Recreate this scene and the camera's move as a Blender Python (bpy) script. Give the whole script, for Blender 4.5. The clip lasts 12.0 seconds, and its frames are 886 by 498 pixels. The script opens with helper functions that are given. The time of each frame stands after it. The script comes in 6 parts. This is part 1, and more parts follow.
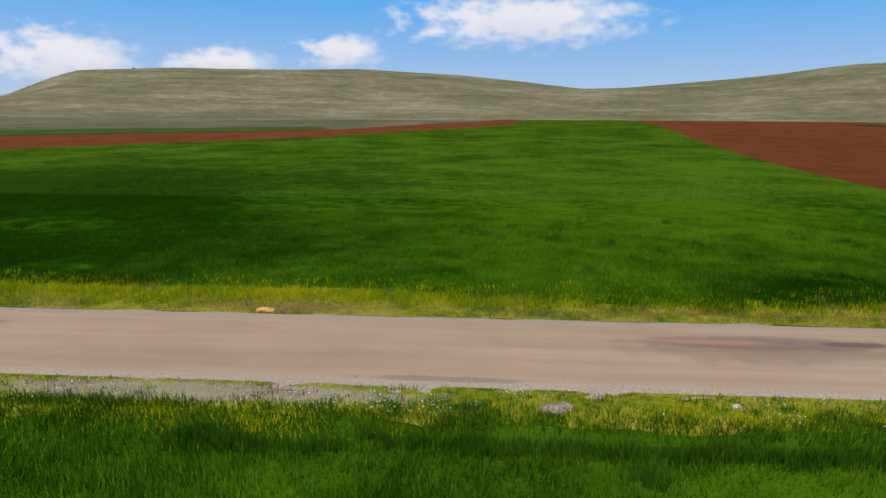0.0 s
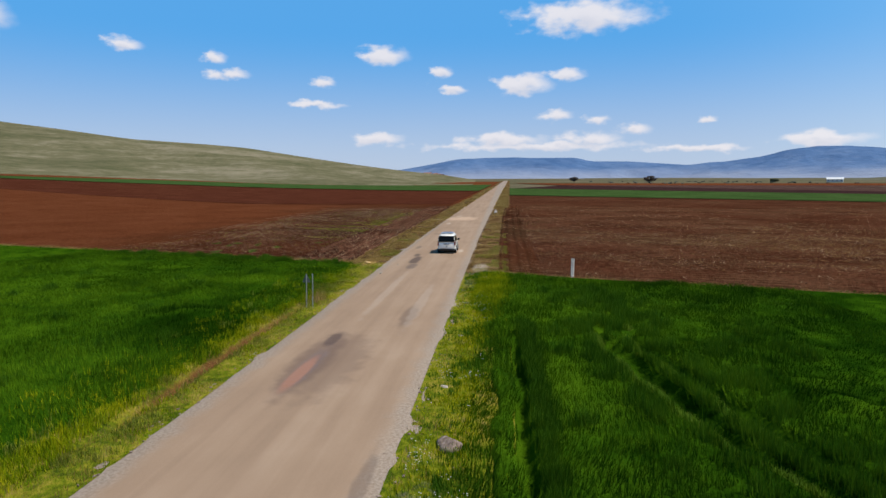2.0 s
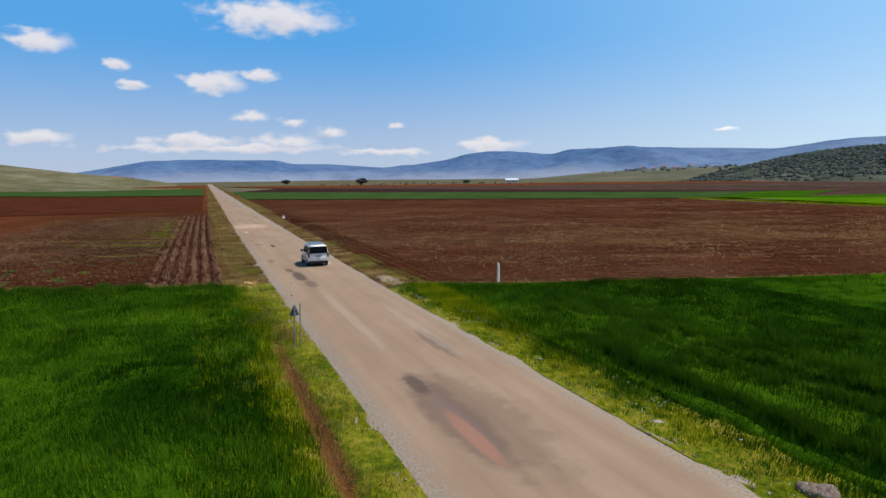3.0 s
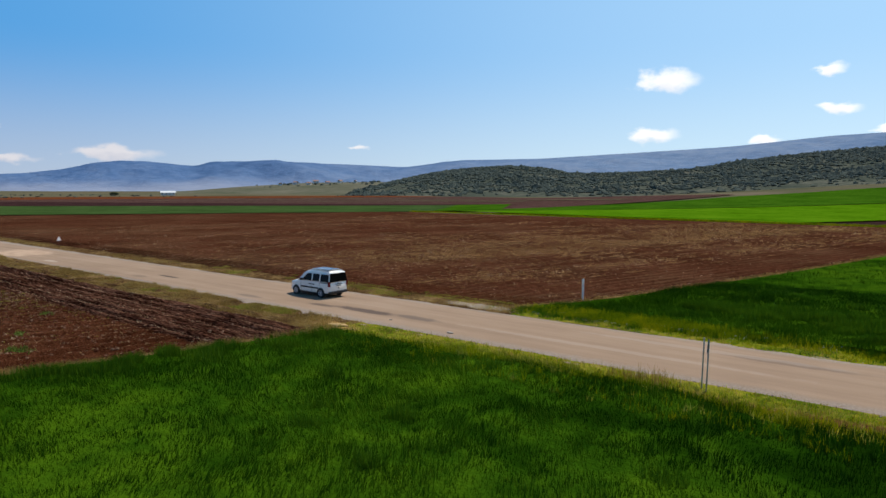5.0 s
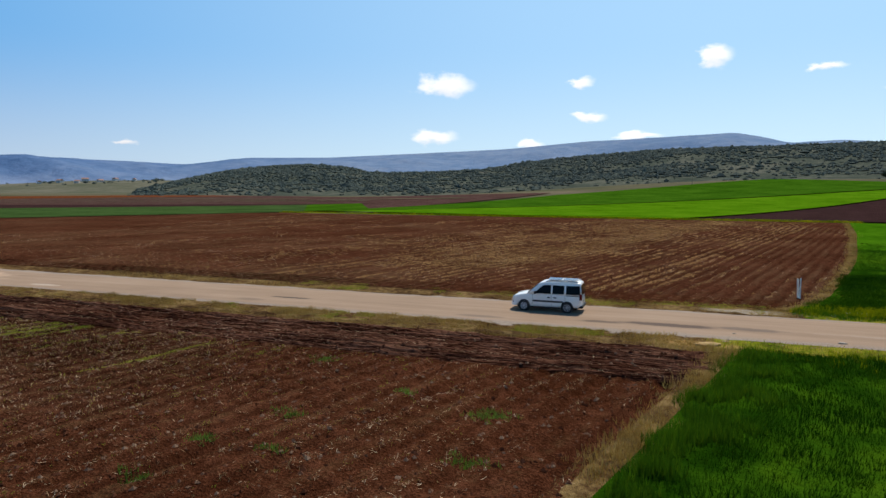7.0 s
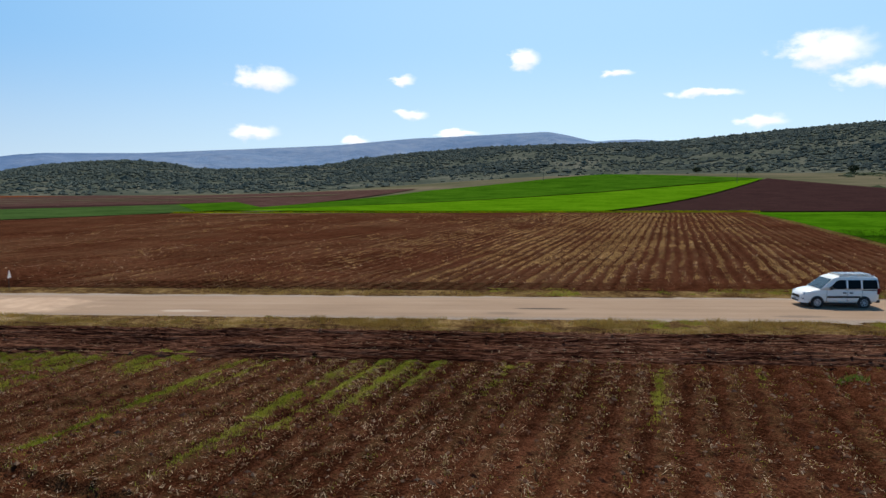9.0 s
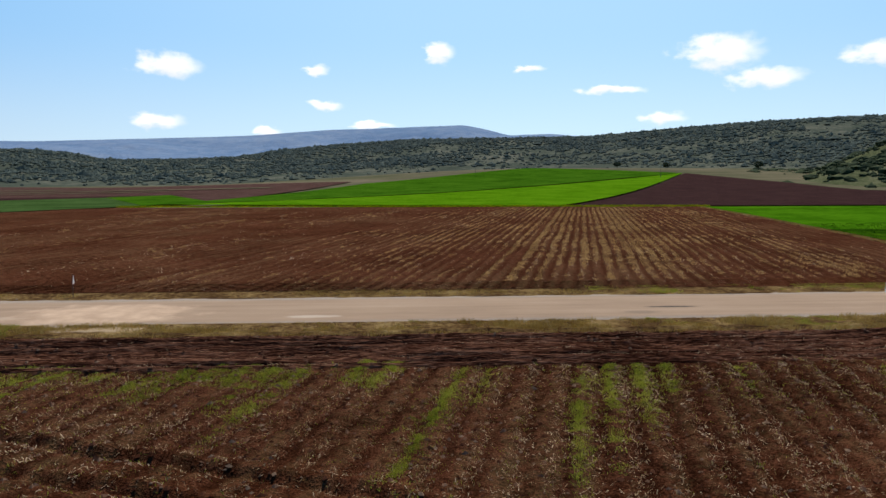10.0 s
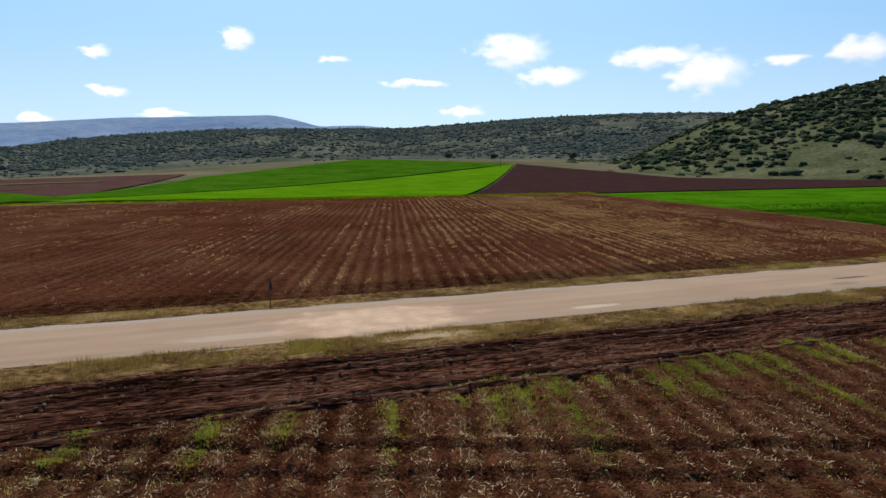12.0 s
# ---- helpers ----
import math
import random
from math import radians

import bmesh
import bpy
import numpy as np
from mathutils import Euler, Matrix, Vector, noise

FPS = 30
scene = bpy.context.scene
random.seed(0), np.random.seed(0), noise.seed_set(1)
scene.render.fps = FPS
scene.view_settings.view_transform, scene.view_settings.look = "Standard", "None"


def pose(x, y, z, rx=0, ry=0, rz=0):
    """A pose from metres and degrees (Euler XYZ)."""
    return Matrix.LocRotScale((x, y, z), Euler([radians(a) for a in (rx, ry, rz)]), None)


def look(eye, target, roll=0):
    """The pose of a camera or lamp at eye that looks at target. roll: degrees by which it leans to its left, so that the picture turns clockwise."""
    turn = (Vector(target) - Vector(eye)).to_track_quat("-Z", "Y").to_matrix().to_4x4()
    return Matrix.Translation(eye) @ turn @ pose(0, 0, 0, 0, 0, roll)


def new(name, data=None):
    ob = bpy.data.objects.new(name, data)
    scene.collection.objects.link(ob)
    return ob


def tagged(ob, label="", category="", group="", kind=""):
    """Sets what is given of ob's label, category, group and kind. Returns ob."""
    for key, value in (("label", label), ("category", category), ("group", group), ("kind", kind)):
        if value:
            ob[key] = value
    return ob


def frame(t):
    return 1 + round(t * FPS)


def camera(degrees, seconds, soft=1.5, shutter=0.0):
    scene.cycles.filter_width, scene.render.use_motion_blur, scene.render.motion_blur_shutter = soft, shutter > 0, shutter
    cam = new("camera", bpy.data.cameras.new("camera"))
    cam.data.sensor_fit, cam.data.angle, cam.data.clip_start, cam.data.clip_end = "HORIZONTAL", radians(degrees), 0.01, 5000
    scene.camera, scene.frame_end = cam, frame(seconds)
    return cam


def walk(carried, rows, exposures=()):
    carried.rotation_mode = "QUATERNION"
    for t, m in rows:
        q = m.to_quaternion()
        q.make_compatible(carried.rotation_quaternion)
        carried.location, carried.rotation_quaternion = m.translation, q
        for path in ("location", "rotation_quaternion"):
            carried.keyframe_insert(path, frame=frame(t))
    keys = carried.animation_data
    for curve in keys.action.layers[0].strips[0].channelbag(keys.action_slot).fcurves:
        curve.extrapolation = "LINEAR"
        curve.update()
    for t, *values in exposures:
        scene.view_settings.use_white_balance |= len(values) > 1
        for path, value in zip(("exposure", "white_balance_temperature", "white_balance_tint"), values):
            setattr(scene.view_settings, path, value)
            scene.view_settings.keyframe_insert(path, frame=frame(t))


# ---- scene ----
# x runs east along the road, y north; the road surface lies at z = 0
cam = camera(69.1, 12.0)
PATH = [
    (0, (-1.027, -20.44, 7.014), (-1.146, -18.476, 6.656), 0.4),
    (0.5, (-5.85, -21.012, 6.975), (-5.091, -19.189, 6.661), 0.3),
    (1, (-10.889, -18.057, 6.891), (-9.409, -16.739, 6.623), 0.5),
    (1.5, (-14.452, -12.858, 6.979), (-12.594, -12.157, 6.739), 0.3),
    (2, (-15.217, -6.082, 7.023), (-13.237, -5.901, 6.801), -0.2),
    (2.5, (-12.798, 1.229, 7.092), (-10.835, 0.92, 6.869), -0.5),
    (4.5, (5.662, 23.907, 7.146), (7.059, 22.488, 6.957), -0.3),
    (5, (11.763, 27.886, 7.155), (12.994, 26.321, 6.972), 0.1),
    (5.5, (18.444, 31.011, 7.035), (19.515, 29.332, 6.855), 0.0),
    (6, (25.304, 33.176, 6.993), (26.227, 31.411, 6.813), 0.2),
    (6.5, (31.751, 35.042, 7.113), (32.554, 33.22, 6.927), 0.2),
    (7, (38.701, 36.38, 7.08), (39.367, 34.503, 6.895), 0.1),
    (9, (64.843, 36.636, 6.983), (64.99, 34.651, 6.786), -0.4),
    (9.5, (71.113, 36.382, 7.176), (71.125, 34.392, 6.968), -0.0),
    (10, (77.018, 36.137, 7.411), (76.906, 34.152, 7.19), -0.1),
    (10.5, (82.92, 35.128, 7.449), (82.684, 33.155, 7.217), -0.2),
    (11, (88.795, 33.786, 7.413), (88.435, 31.833, 7.176), -0.1),
    (11.5, (94.788, 32.427, 7.361), (94.293, 30.505, 7.121), -0.4),
    (12, (100.877, 30.311, 7.25), (100.199, 28.446, 7.001), -0.4),
]
walk(cam, [(t, look(eye, target, roll)) for t, eye, target, roll in PATH],
     exposures=[(0, 0.05), (2.5, -0.02), (4.5, -0.12), (7, -0.10), (9, -0.07), (12, -0.05)])

# ---------------------------------------------------------------- light
SUN_FROM = Vector((-0.07, -0.50, 0.87)).normalized()
sun = new("sun", bpy.data.lights.new("sun", "SUN"))
sun.data.energy, sun.data.angle, sun.data.color = 5.0, radians(0.53), (1.0, 0.94, 0.84)
sun.matrix_world = look(SUN_FROM * 50, (0, 0, 0))

# clouds: bearing and height of the middle, half width and half height, in degrees
CLOUDS_NORTH = [(123.2, 5.3, 4.6, 2.0), (87.0, 9.3, 9.5, 2.1), (102.2, 6.6, 3.1, 1.4), (112.0, 5.5, 4.0, 1.1), (49.3, 9.8, 2.2, 0.9),
                (45.1, 8.9, 1.9, 0.5), (50.5, 7.0, 1.8, 0.6), (40.6, 11.6, 2.3, 1.4), (31.0, 10.3, 1.4, 0.5), (23.2, 8.5, 1.6, 0.4),
                (24.4, 9.7, 1.1, 0.6), (16.5, 6.2, 2.6, 0.3)]
CLOUDS_EAST = [(10.3, 10.3, 2.1, 0.8), (5.4, 9.0, 1.0, 0.5), (4.4, 7.5, 1.3, 0.4), (-1.7, 7.9, 2.4, 0.9), (-5.3, 8.6, 1.7, 0.5), (-6.9, 13.2, 5.2, 1.4),
               (15.6, 8.1, 1.1, 0.4), (-4.7, 5.2, 1.3, 0.5), (-8.0, 4.8, 1.1, 0.4), (-11.0, 4.0, 1.5, 0.4), (-7.3, 3.3, 2.6, 0.6),
               (-0.1, 3.3, 3.6, 0.5), (11.1, 3.3, 2.2, 0.5), (-2.5, 2.7, 9.0, 0.38), (-16.0, 2.3, 4.0, 0.3), (-25.0, 2.9, 3.0, 0.5), (-16.9, 4.7, 0.7, 0.3), (-44.5, 3.6, 0.8, 0.2)]
CLOUDS_SOUTH = [(-70.7, 8.9, 2.4, 0.9), (-69.6, 4.5, 2.0, 0.6), (-78.0, 3.9, 1.3, 0.3), (-82.3, 9.1, 1.0, 0.4), (-83.1, 6.2, 1.3, 0.4), (-93.0, 10.7, 1.2, 0.9),
                (-100.6, 9.2, 1.4, 0.3), (-107.6, 7.3, 2.7, 0.35), (-116.1, 9.9, 2.9, 1.3), (-119.4, 7.7, 2.5, 0.7), (-87.2, 4.5, 1.8, 0.3),
                (-111.8, 4.9, 1.8, 0.5), (-127.9, 8.9, 3.3, 0.9), (-131.6, 7.5, 2.8, 1.5), (-142.5, 8.4, 1.9, 1.0), (-137.4, 8.1, 1.7, 0.4)]

world = bpy.data.worlds.new("sky")
scene.world = world
world.use_nodes = True
wn, wl = world.node_tree.nodes, world.node_tree.links


def wmath(op, a, b=None, clamp=False):
    n = wn.new("ShaderNodeMath")
    n.operation, n.use_clamp = op, clamp
    for i, v in enumerate((a, b)):
        if v is None:
            continue
        if isinstance(v, (int, float)):
            n.inputs[i].default_value = v
        else:
            wl.new(v, n.inputs[i])
    return n.outputs[0]


def wvec(op, a, b, out=0):
    n = wn.new("ShaderNodeVectorMath")
    n.operation = op
    for i, v in enumerate((a, b)):
        if v is None:
            continue
        if isinstance(v, tuple):
            n.inputs[i].default_value = v
        else:
            wl.new(v, n.inputs[i])
    return n.outputs[out]


def wmix(f, a, b):
    n = wn.new("ShaderNodeMix")
    n.data_type = "RGBA"
    for i, v in ((0, f), (6, a), (7, b)):
        if isinstance(v, (int, float)):
            n.inputs[i].default_value = v
        elif isinstance(v, tuple):
            n.inputs[i].default_value = v
        else:
            wl.new(v, n.inputs[i])
    return n.outputs[2]


def wrange(v, a, b):
    n = wn.new("ShaderNodeMapRange")
    n.interpolation_type = "SMOOTHSTEP"
    wl.new(v, n.inputs[0])
    n.inputs[1].default_value, n.inputs[2].default_value = a, b
    return n.outputs[0]


sky = wn.new("ShaderNodeTexSky")
sky.sky_type, sky.sun_disc = "NISHITA", False
sky.sun_elevation, sky.sun_rotation = radians(60), radians(188)
sky.altitude, sky.air_density, sky.dust_density, sky.ozone_density = 900, 1.0, 0.15, 3.0
coord = wn.new("ShaderNodeTexCoord").outputs["Generated"]
sep = wn.new("ShaderNodeSeparateXYZ")
wl.new(coord, sep.inputs[0])
bearing = wmath("MULTIPLY", wmath("ARCTAN2", sep.outputs[1], sep.outputs[0]), 57.29578)
height = wmath("MULTIPLY", wmath("ARCSINE", sep.outputs[2]), 57.29578)
comb = wn.new("ShaderNodeCombineXYZ")
wl.new(bearing, comb.inputs[0])
wl.new(height, comb.inputs[1])
puff = wn.new("ShaderNodeTexNoise")
puff.inputs["Scale"].default_value, puff.inputs["Detail"].default_value, puff.inputs["Roughness"].default_value = 0.62, 4, 0.50
wl.new(wvec("MULTIPLY", comb.outputs[0], (1.0, 1.7, 1.0)), puff.inputs["Vector"])
wob = wvec("MULTIPLY", wvec("SUBTRACT", puff.outputs["Color"], (0.5, 0.5, 0.5)), (2.6, 1.2, 0.0))
place = wvec("ADD", comb.outputs[0], wob)
near, under = None, None
for b, h, w, k in CLOUDS_NORTH + CLOUDS_EAST + CLOUDS_SOUTH:
    local = wvec("MULTIPLY", wvec("SUBTRACT", place, (b, h, 0.0)), (1 / w, 1 / k, 0.0))
    far = wvec("LENGTH", local, None, 1)
    low = wvec("LENGTH", wvec("ADD", local, (0.0, 0.75, 0.0)), None, 1)
    near = far if near is None else wmath("MINIMUM", near, far)
    under = low if under is None else wmath("MINIMUM", under, low)
dense = wrange(wmath("ADD", near, wmath("MULTIPLY", wmath("SUBTRACT", puff.outputs["Fac"], 0.5), 1.6)), 1.30, 0.36)
grey = wrange(under, 1.0, 0.2)
sunside = wrange(wvec("DOT_PRODUCT", coord, (-0.14, -0.99, 0.0), 1), 0.2, 1.0)
cloud_colour = wmix(wmath("MULTIPLY", grey, 0.45), wmix(sunside, (8.3, 8.1, 8.5, 1), (12.4, 12.3, 12.2, 1)), wmix(sunside, (5.6, 5.9, 7.0, 1), (8.6, 8.8, 9.6, 1)))
deep = wn.new("ShaderNodeHueSaturation")
deep.inputs["Hue"].default_value, deep.inputs["Saturation"].default_value, deep.inputs["Value"].default_value = 0.499, 1.45, 0.70
wl.new(sky.outputs[0], deep.inputs["Color"])
# the air is paler low over the land and on the sun's side
sunward = wvec("DOT_PRODUCT", coord, (-0.22, -0.97, 0.0), 1)
glare = wrange(sunward, -0.05, 1.50)
veil = wmath("ADD", 0.12, wmath("MULTIPLY", wrange(height, 50.0, 16.0), 0.76))
upper = wmix(glare, (1.10, 4.15, 8.7, 1), (6.8, 10.0, 12.9, 1))
lower = wmix(glare, (4.8, 5.9, 7.9, 1), (8.8, 11.6, 13.0, 1))
air = wmix(veil, deep.outputs[0], wmix(wrange(height, 12.5, 0.0), upper, lower))
# clouds added overhead, out of view, to whiten the skylight
over = wn.new("ShaderNodeTexNoise")
over.inputs["Scale"].default_value, over.inputs["Detail"].default_value = 3.2, 5
wl.new(coord, over.inputs["Vector"])
overhead = wmath("MULTIPLY", wrange(over.outputs["Fac"], 0.60, 0.72), wrange(height, 19.0, 30.0))
dense = wmath("MAXIMUM", dense, overhead)
wl.new(wmix(wmath("MULTIPLY", dense, 0.92), air, cloud_colour), wn["Background"].inputs[0])
wn["Background"].inputs[1].default_value = 0.1
world.cycles.sampling_method = "MANUAL"
world.cycles.sample_map_resolution = 512


# ---------------------------------------------------------------- materials
def ramp_of(nodes, links, fac, stops):
    r = nodes.new("ShaderNodeValToRGB")
    el = r.color_ramp.elements
    while len(el) < len(stops):
        el.new(0.5)
    for e, (p, c) in zip(el, stops):
        e.position, e.color = p, (*c, 1)
    links.new(fac, r.inputs[0])
    return r.outputs[0]


class Mat:
    """A small builder of node materials in world coordinates."""

    def __init__(self, name, rough=0.9, spec=0.3, metal=0.0):
        self.m = bpy.data.materials.new(name)
        self.m.use_nodes = True
        self.n, self.l = self.m.node_tree.nodes, self.m.node_tree.links
        self.b = self.n["Principled BSDF"]
        self.b.inputs["Roughness"].default_value = rough
        self.b.inputs["Specular IOR Level"].default_value = spec
        self.b.inputs["Metallic"].default_value = metal
        self.pos = self.n.new("ShaderNodeNewGeometry").outputs["Position"]

    def put(self, v, socket):
        if isinstance(v, (int, float)):
            socket.default_value = v
        elif isinstance(v, tuple):
            socket.default_value = (*v, 1) if len(v) == 3 and socket.type == "RGBA" else v
        else:
            self.l.new(v, socket)

    def math(self, op, a, b=0.0, clamp=False):
        n = self.n.new("ShaderNodeMath")
        n.operation, n.use_clamp = op, clamp
        self.put(a, n.inputs[0]), self.put(b, n.inputs[1])
        return n.outputs[0]

    def vec(self, op, a, b, out=0):
        n = self.n.new("ShaderNodeVectorMath")
        n.operation = op
        self.put(a, n.inputs[0])
        if b is not None:
            self.put(b, n.inputs[1])
        return n.outputs[out]

    def noise(self, size, detail=3.0, rough=0.55, stretch=(1, 1, 1), at=None):
        n = self.n.new("ShaderNodeTexNoise")
        n.inputs["Scale"].default_value, n.inputs["Detail"].default_value, n.inputs["Roughness"].default_value = 1.0 / size, detail, rough
        v = self.pos if at is None else at
        if stretch != (1, 1, 1):
            v = self.vec("MULTIPLY", v, stretch)
        self.l.new(v, n.inputs["Vector"])
        return n.outputs["Fac"]

    def turned(self, degrees):
        n = self.n.new("ShaderNodeVectorRotate")
        n.rotation_type = "Z_AXIS"
        n.inputs["Angle"].default_value = radians(degrees)
        self.l.new(self.pos, n.inputs["Vector"])
        return n.outputs[0]

    def ramp(self, fac, *stops):
        return ramp_of(self.n, self.l, fac, stops)

    def boost(self, v, k=2.0):
        """Widens a mixed noise round its middle."""
        return self.math("ADD", self.math("MULTIPLY", self.math("SUBTRACT", v, 0.5), k), 0.5, True)

    def mix(self, f, a, b):
        n = self.n.new("ShaderNodeMix")
        n.data_type = "RGBA"
        self.put(f, n.inputs[0]), self.put(a, n.inputs[6]), self.put(b, n.inputs[7])
        return n.outputs[2]

    def smooth(self, v, a, b):
        n = self.n.new("ShaderNodeMapRange")
        n.interpolation_type = "SMOOTHSTEP"
        self.put(v, n.inputs[0])
        n.inputs[1].default_value, n.inputs[2].default_value = a, b
        return n.outputs[0]

    def island(self):
        return self.n.new("ShaderNodeNewGeometry").outputs["Random Per Island"]

    def axis(self, i, v=None):
        s = self.n.new("ShaderNodeSeparateXYZ")
        self.l.new(self.pos if v is None else v, s.inputs[0])
        return s.outputs[i]

    def blot(self, x, y, rx, ry, wob=0.0, size=1.0, out=1.1, core=0.55):
        """1 in the middle of an oval spot on the ground, 0 outside."""
        d = self.vec("MULTIPLY", self.vec("SUBTRACT", self.pos, (x, y, 0.0)), (1 / rx, 1 / ry, 0.0))
        d = self.vec("LENGTH", d, None, 1)
        if wob:
            d = self.math("ADD", d, self.math("MULTIPLY", self.math("SUBTRACT", self.noise(size, 4), 0.5), wob))
        return self.smooth(d, out, core)

    def colour(self, c):
        self.put(c, self.b.inputs["Base Color"])
        return self

    def bump(self, h, strength=0.5, distance=0.05):
        n = self.n.new("ShaderNodeBump")
        n.inputs["Strength"].default_value, n.inputs["Distance"].default_value = strength, distance
        self.l.new(h, n.inputs["Height"])
        self.l.new(n.outputs[0], self.b.inputs["Normal"])
        return self

    def glow_through(self, colour, part):
        """Light that comes through thin leaves."""
        t, a = self.n.new("ShaderNodeBsdfTranslucent"), self.n.new("ShaderNodeMixShader")
        self.put(colour, t.inputs["Color"])
        a.inputs[0].default_value = part
        out = self.n["Material Output"]
        self.l.new(self.b.outputs[0], a.inputs[1]), self.l.new(t.outputs[0], a.inputs[2])
        self.l.new(a.outputs[0], out.inputs[0])
        return self


def plain(name, c, rough=0.5, metal=0.0, spec=0.4, wear=0.06):
    m = Mat(name, rough, spec, metal)
    lo, hi = tuple(v * (1 - wear) for v in c), tuple(min(1, v * (1 + wear)) for v in c)
    m.colour(m.ramp(m.noise(0.25, 4), (0.35, lo), (0.65, hi)))
    return m.m


ROW = 15.5  # the field rows run this many degrees east of north


# light and shade painted into the wheat beside the road, with a few truly paler patches: middle, reach, and how much
# paler or darker
TONE_PATCHES = ((20, -20, 26, 14, -0.08), (8, 42, 36, 40, 0.10), (18, 32, 15, 20, 0.08), (36, 95, 30, 50, 0.12), (13, 9, 5.5, 4.5, -0.3), (0, -12, 5, 4, -0.12), (16, -12.5, 13, 6, 0.09), (-55, 45, 45, 60, -0.42), (-24, 13, 16, 13, -0.22), (14, 19, 20, 14, 0.04), (6.2, -8.2, 3.0, 0.9, 0.22), (20, -7.6, 7.0, 1.4, 0.16), (9, 25, 5, 2.5, 0.1), (26.5, 9.5, 2.4, 4.0, 0.26), (31, 18, 13, 9, -0.05), (18, 9.5, 6, 2, -0.14))


def toned(m, v):
    for x, y, rx, ry, k in TONE_PATCHES:
        v = m.math("ADD", v, m.math("MULTIPLY", m.blot(x, y, rx, ry, 0.6, max(rx, ry) / 3, 1.35, 0.0), k))
    return v


def crop_material(name, dark, mid, pale, uneven=False):
    m = Mat(name, 0.9, 0.0)
    big, small, fine = m.noise(14, 3), m.noise(1.6, 4), m.noise(0.16, 2)
    v = m.math("ADD", m.math("MULTIPLY", big, 0.55), m.math("MULTIPLY", small, 0.45))
    v = m.boost(v, 1.9)
    c = m.ramp(toned(m, v) if uneven else v, (0.18, tuple(q * 0.7 for q in dark)), (0.34, dark), (0.5, mid), (0.72, pale))
    m.colour(c)
    m.bump(m.math("ADD", m.math("MULTIPLY", small, 1.0), m.math("MULTIPLY", fine, 0.8)), 0.6, 0.2)
    return m.m


crop_mat = crop_material("young_wheat", (0.008, 0.029, 0.001), (0.020, 0.056, 0.002), (0.042, 0.092, 0.003), True)
bright_crop_mat = crop_material("bright_wheat", (0.046, 0.120, 0.002), (0.060, 0.148, 0.003), (0.080, 0.172, 0.005))
strip_crop_mat = crop_material("strip_wheat", (0.028, 0.056, 0.014), (0.036, 0.068, 0.018), (0.046, 0.082, 0.023))
far_green_mat = crop_material("uphill_wheat", (0.020, 0.047, 0.003), (0.032, 0.068, 0.004), (0.050, 0.098, 0.006), True)
# brighter copy of the young wheat: back-lit glow put into the colour
backlit_crop_mat = crop_material("backlit_wheat", (0.027, 0.084, 0.002), (0.038, 0.110, 0.003), (0.052, 0.136, 0.004))
mid_crop_mat = crop_material("far_wheat", (0.022, 0.066, 0.003), (0.031, 0.086, 0.004), (0.044, 0.108, 0.006))


def blade_material(name, a, b, c, sheen, uneven=False):
    m = Mat(name, 0.8, 0.03)
    v = m.math("ADD", m.math("MULTIPLY", m.boost(m.math("MULTIPLY", m.math("ADD", m.noise(11, 3), m.noise(2.2, 4)), 0.5), 2.0), 0.62), m.math("MULTIPLY", m.island(), 0.38))
    v = toned(m, v) if uneven else v
    m.colour(m.ramp(v, (0.26, a), (0.48, b), (0.74, c)))
    lit = [tuple(min(q * k, 0.8) for q, k in zip(p, (1.7, 1.6, 1.0))) for p in (a, b, c)]
    m.glow_through(m.ramp(v, (0.26, lit[0]), (0.48, lit[1]), (0.74, lit[2])), sheen)
    return m.m


blade_mat = blade_material("wheat_blades", (0.014, 0.046, 0.001), (0.038, 0.096, 0.002), (0.082, 0.158, 0.004), 0.06, True)
# darker copy of the rank wheat, with shade put into the colour
shade_rank_mat = blade_material("shaded_rank_wheat", (0.013, 0.042, 0.002), (0.027, 0.076, 0.004), (0.055, 0.118, 0.006), 0.25)
rank_mat = blade_material("rank_wheat", (0.018, 0.056, 0.003), (0.036, 0.096, 0.005), (0.075, 0.15, 0.008), 0.3)
patch_mat = blade_material("weed_rosettes", (0.045, 0.085, 0.015), (0.085, 0.15, 0.025), (0.16, 0.24, 0.05), 0.3)
stubble_straw_mat = blade_material("stubble_stalks", (0.070, 0.042, 0.027), (0.142, 0.083, 0.048), (0.315, 0.215, 0.135), 0.70)
straw_tuft_mat = blade_material("crinkled_straw", (0.09, 0.060, 0.030), (0.20, 0.145, 0.082), (0.46, 0.37, 0.25), 0.35)
sunlit_blade_mat = blade_material("sunlit_wheat", (0.060, 0.130, 0.008), (0.125, 0.215, 0.018), (0.23, 0.32, 0.045), 0.25)
lime_mat = blade_material("lime_grass", (0.065, 0.125, 0.002), (0.185, 0.230, 0.003), (0.42, 0.38, 0.008), 0.22)
dry_mat = blade_material("dry_grass", (0.17, 0.098, 0.030), (0.29, 0.19, 0.062), (0.42, 0.31, 0.125), 0.25)
weed_mat = blade_material("weed_leaves", (0.075, 0.095, 0.012), (0.175, 0.195, 0.026), (0.32, 0.31, 0.075), 0.45)
straw_mat = blade_material("straw", (0.09, 0.050, 0.027), (0.225, 0.139, 0.076), (0.60, 0.465, 0.315), 0.1)
flower_mat = plain("white_petals", (0.62, 0.62, 0.55), 0.7)

SOIL_D, SOIL_M, SOIL_L = (0.0120, 0.0042, 0.0022), (0.0440, 0.0152, 0.0078), (0.103, 0.0400, 0.0210)
STRAW = (0.165, 0.112, 0.05)


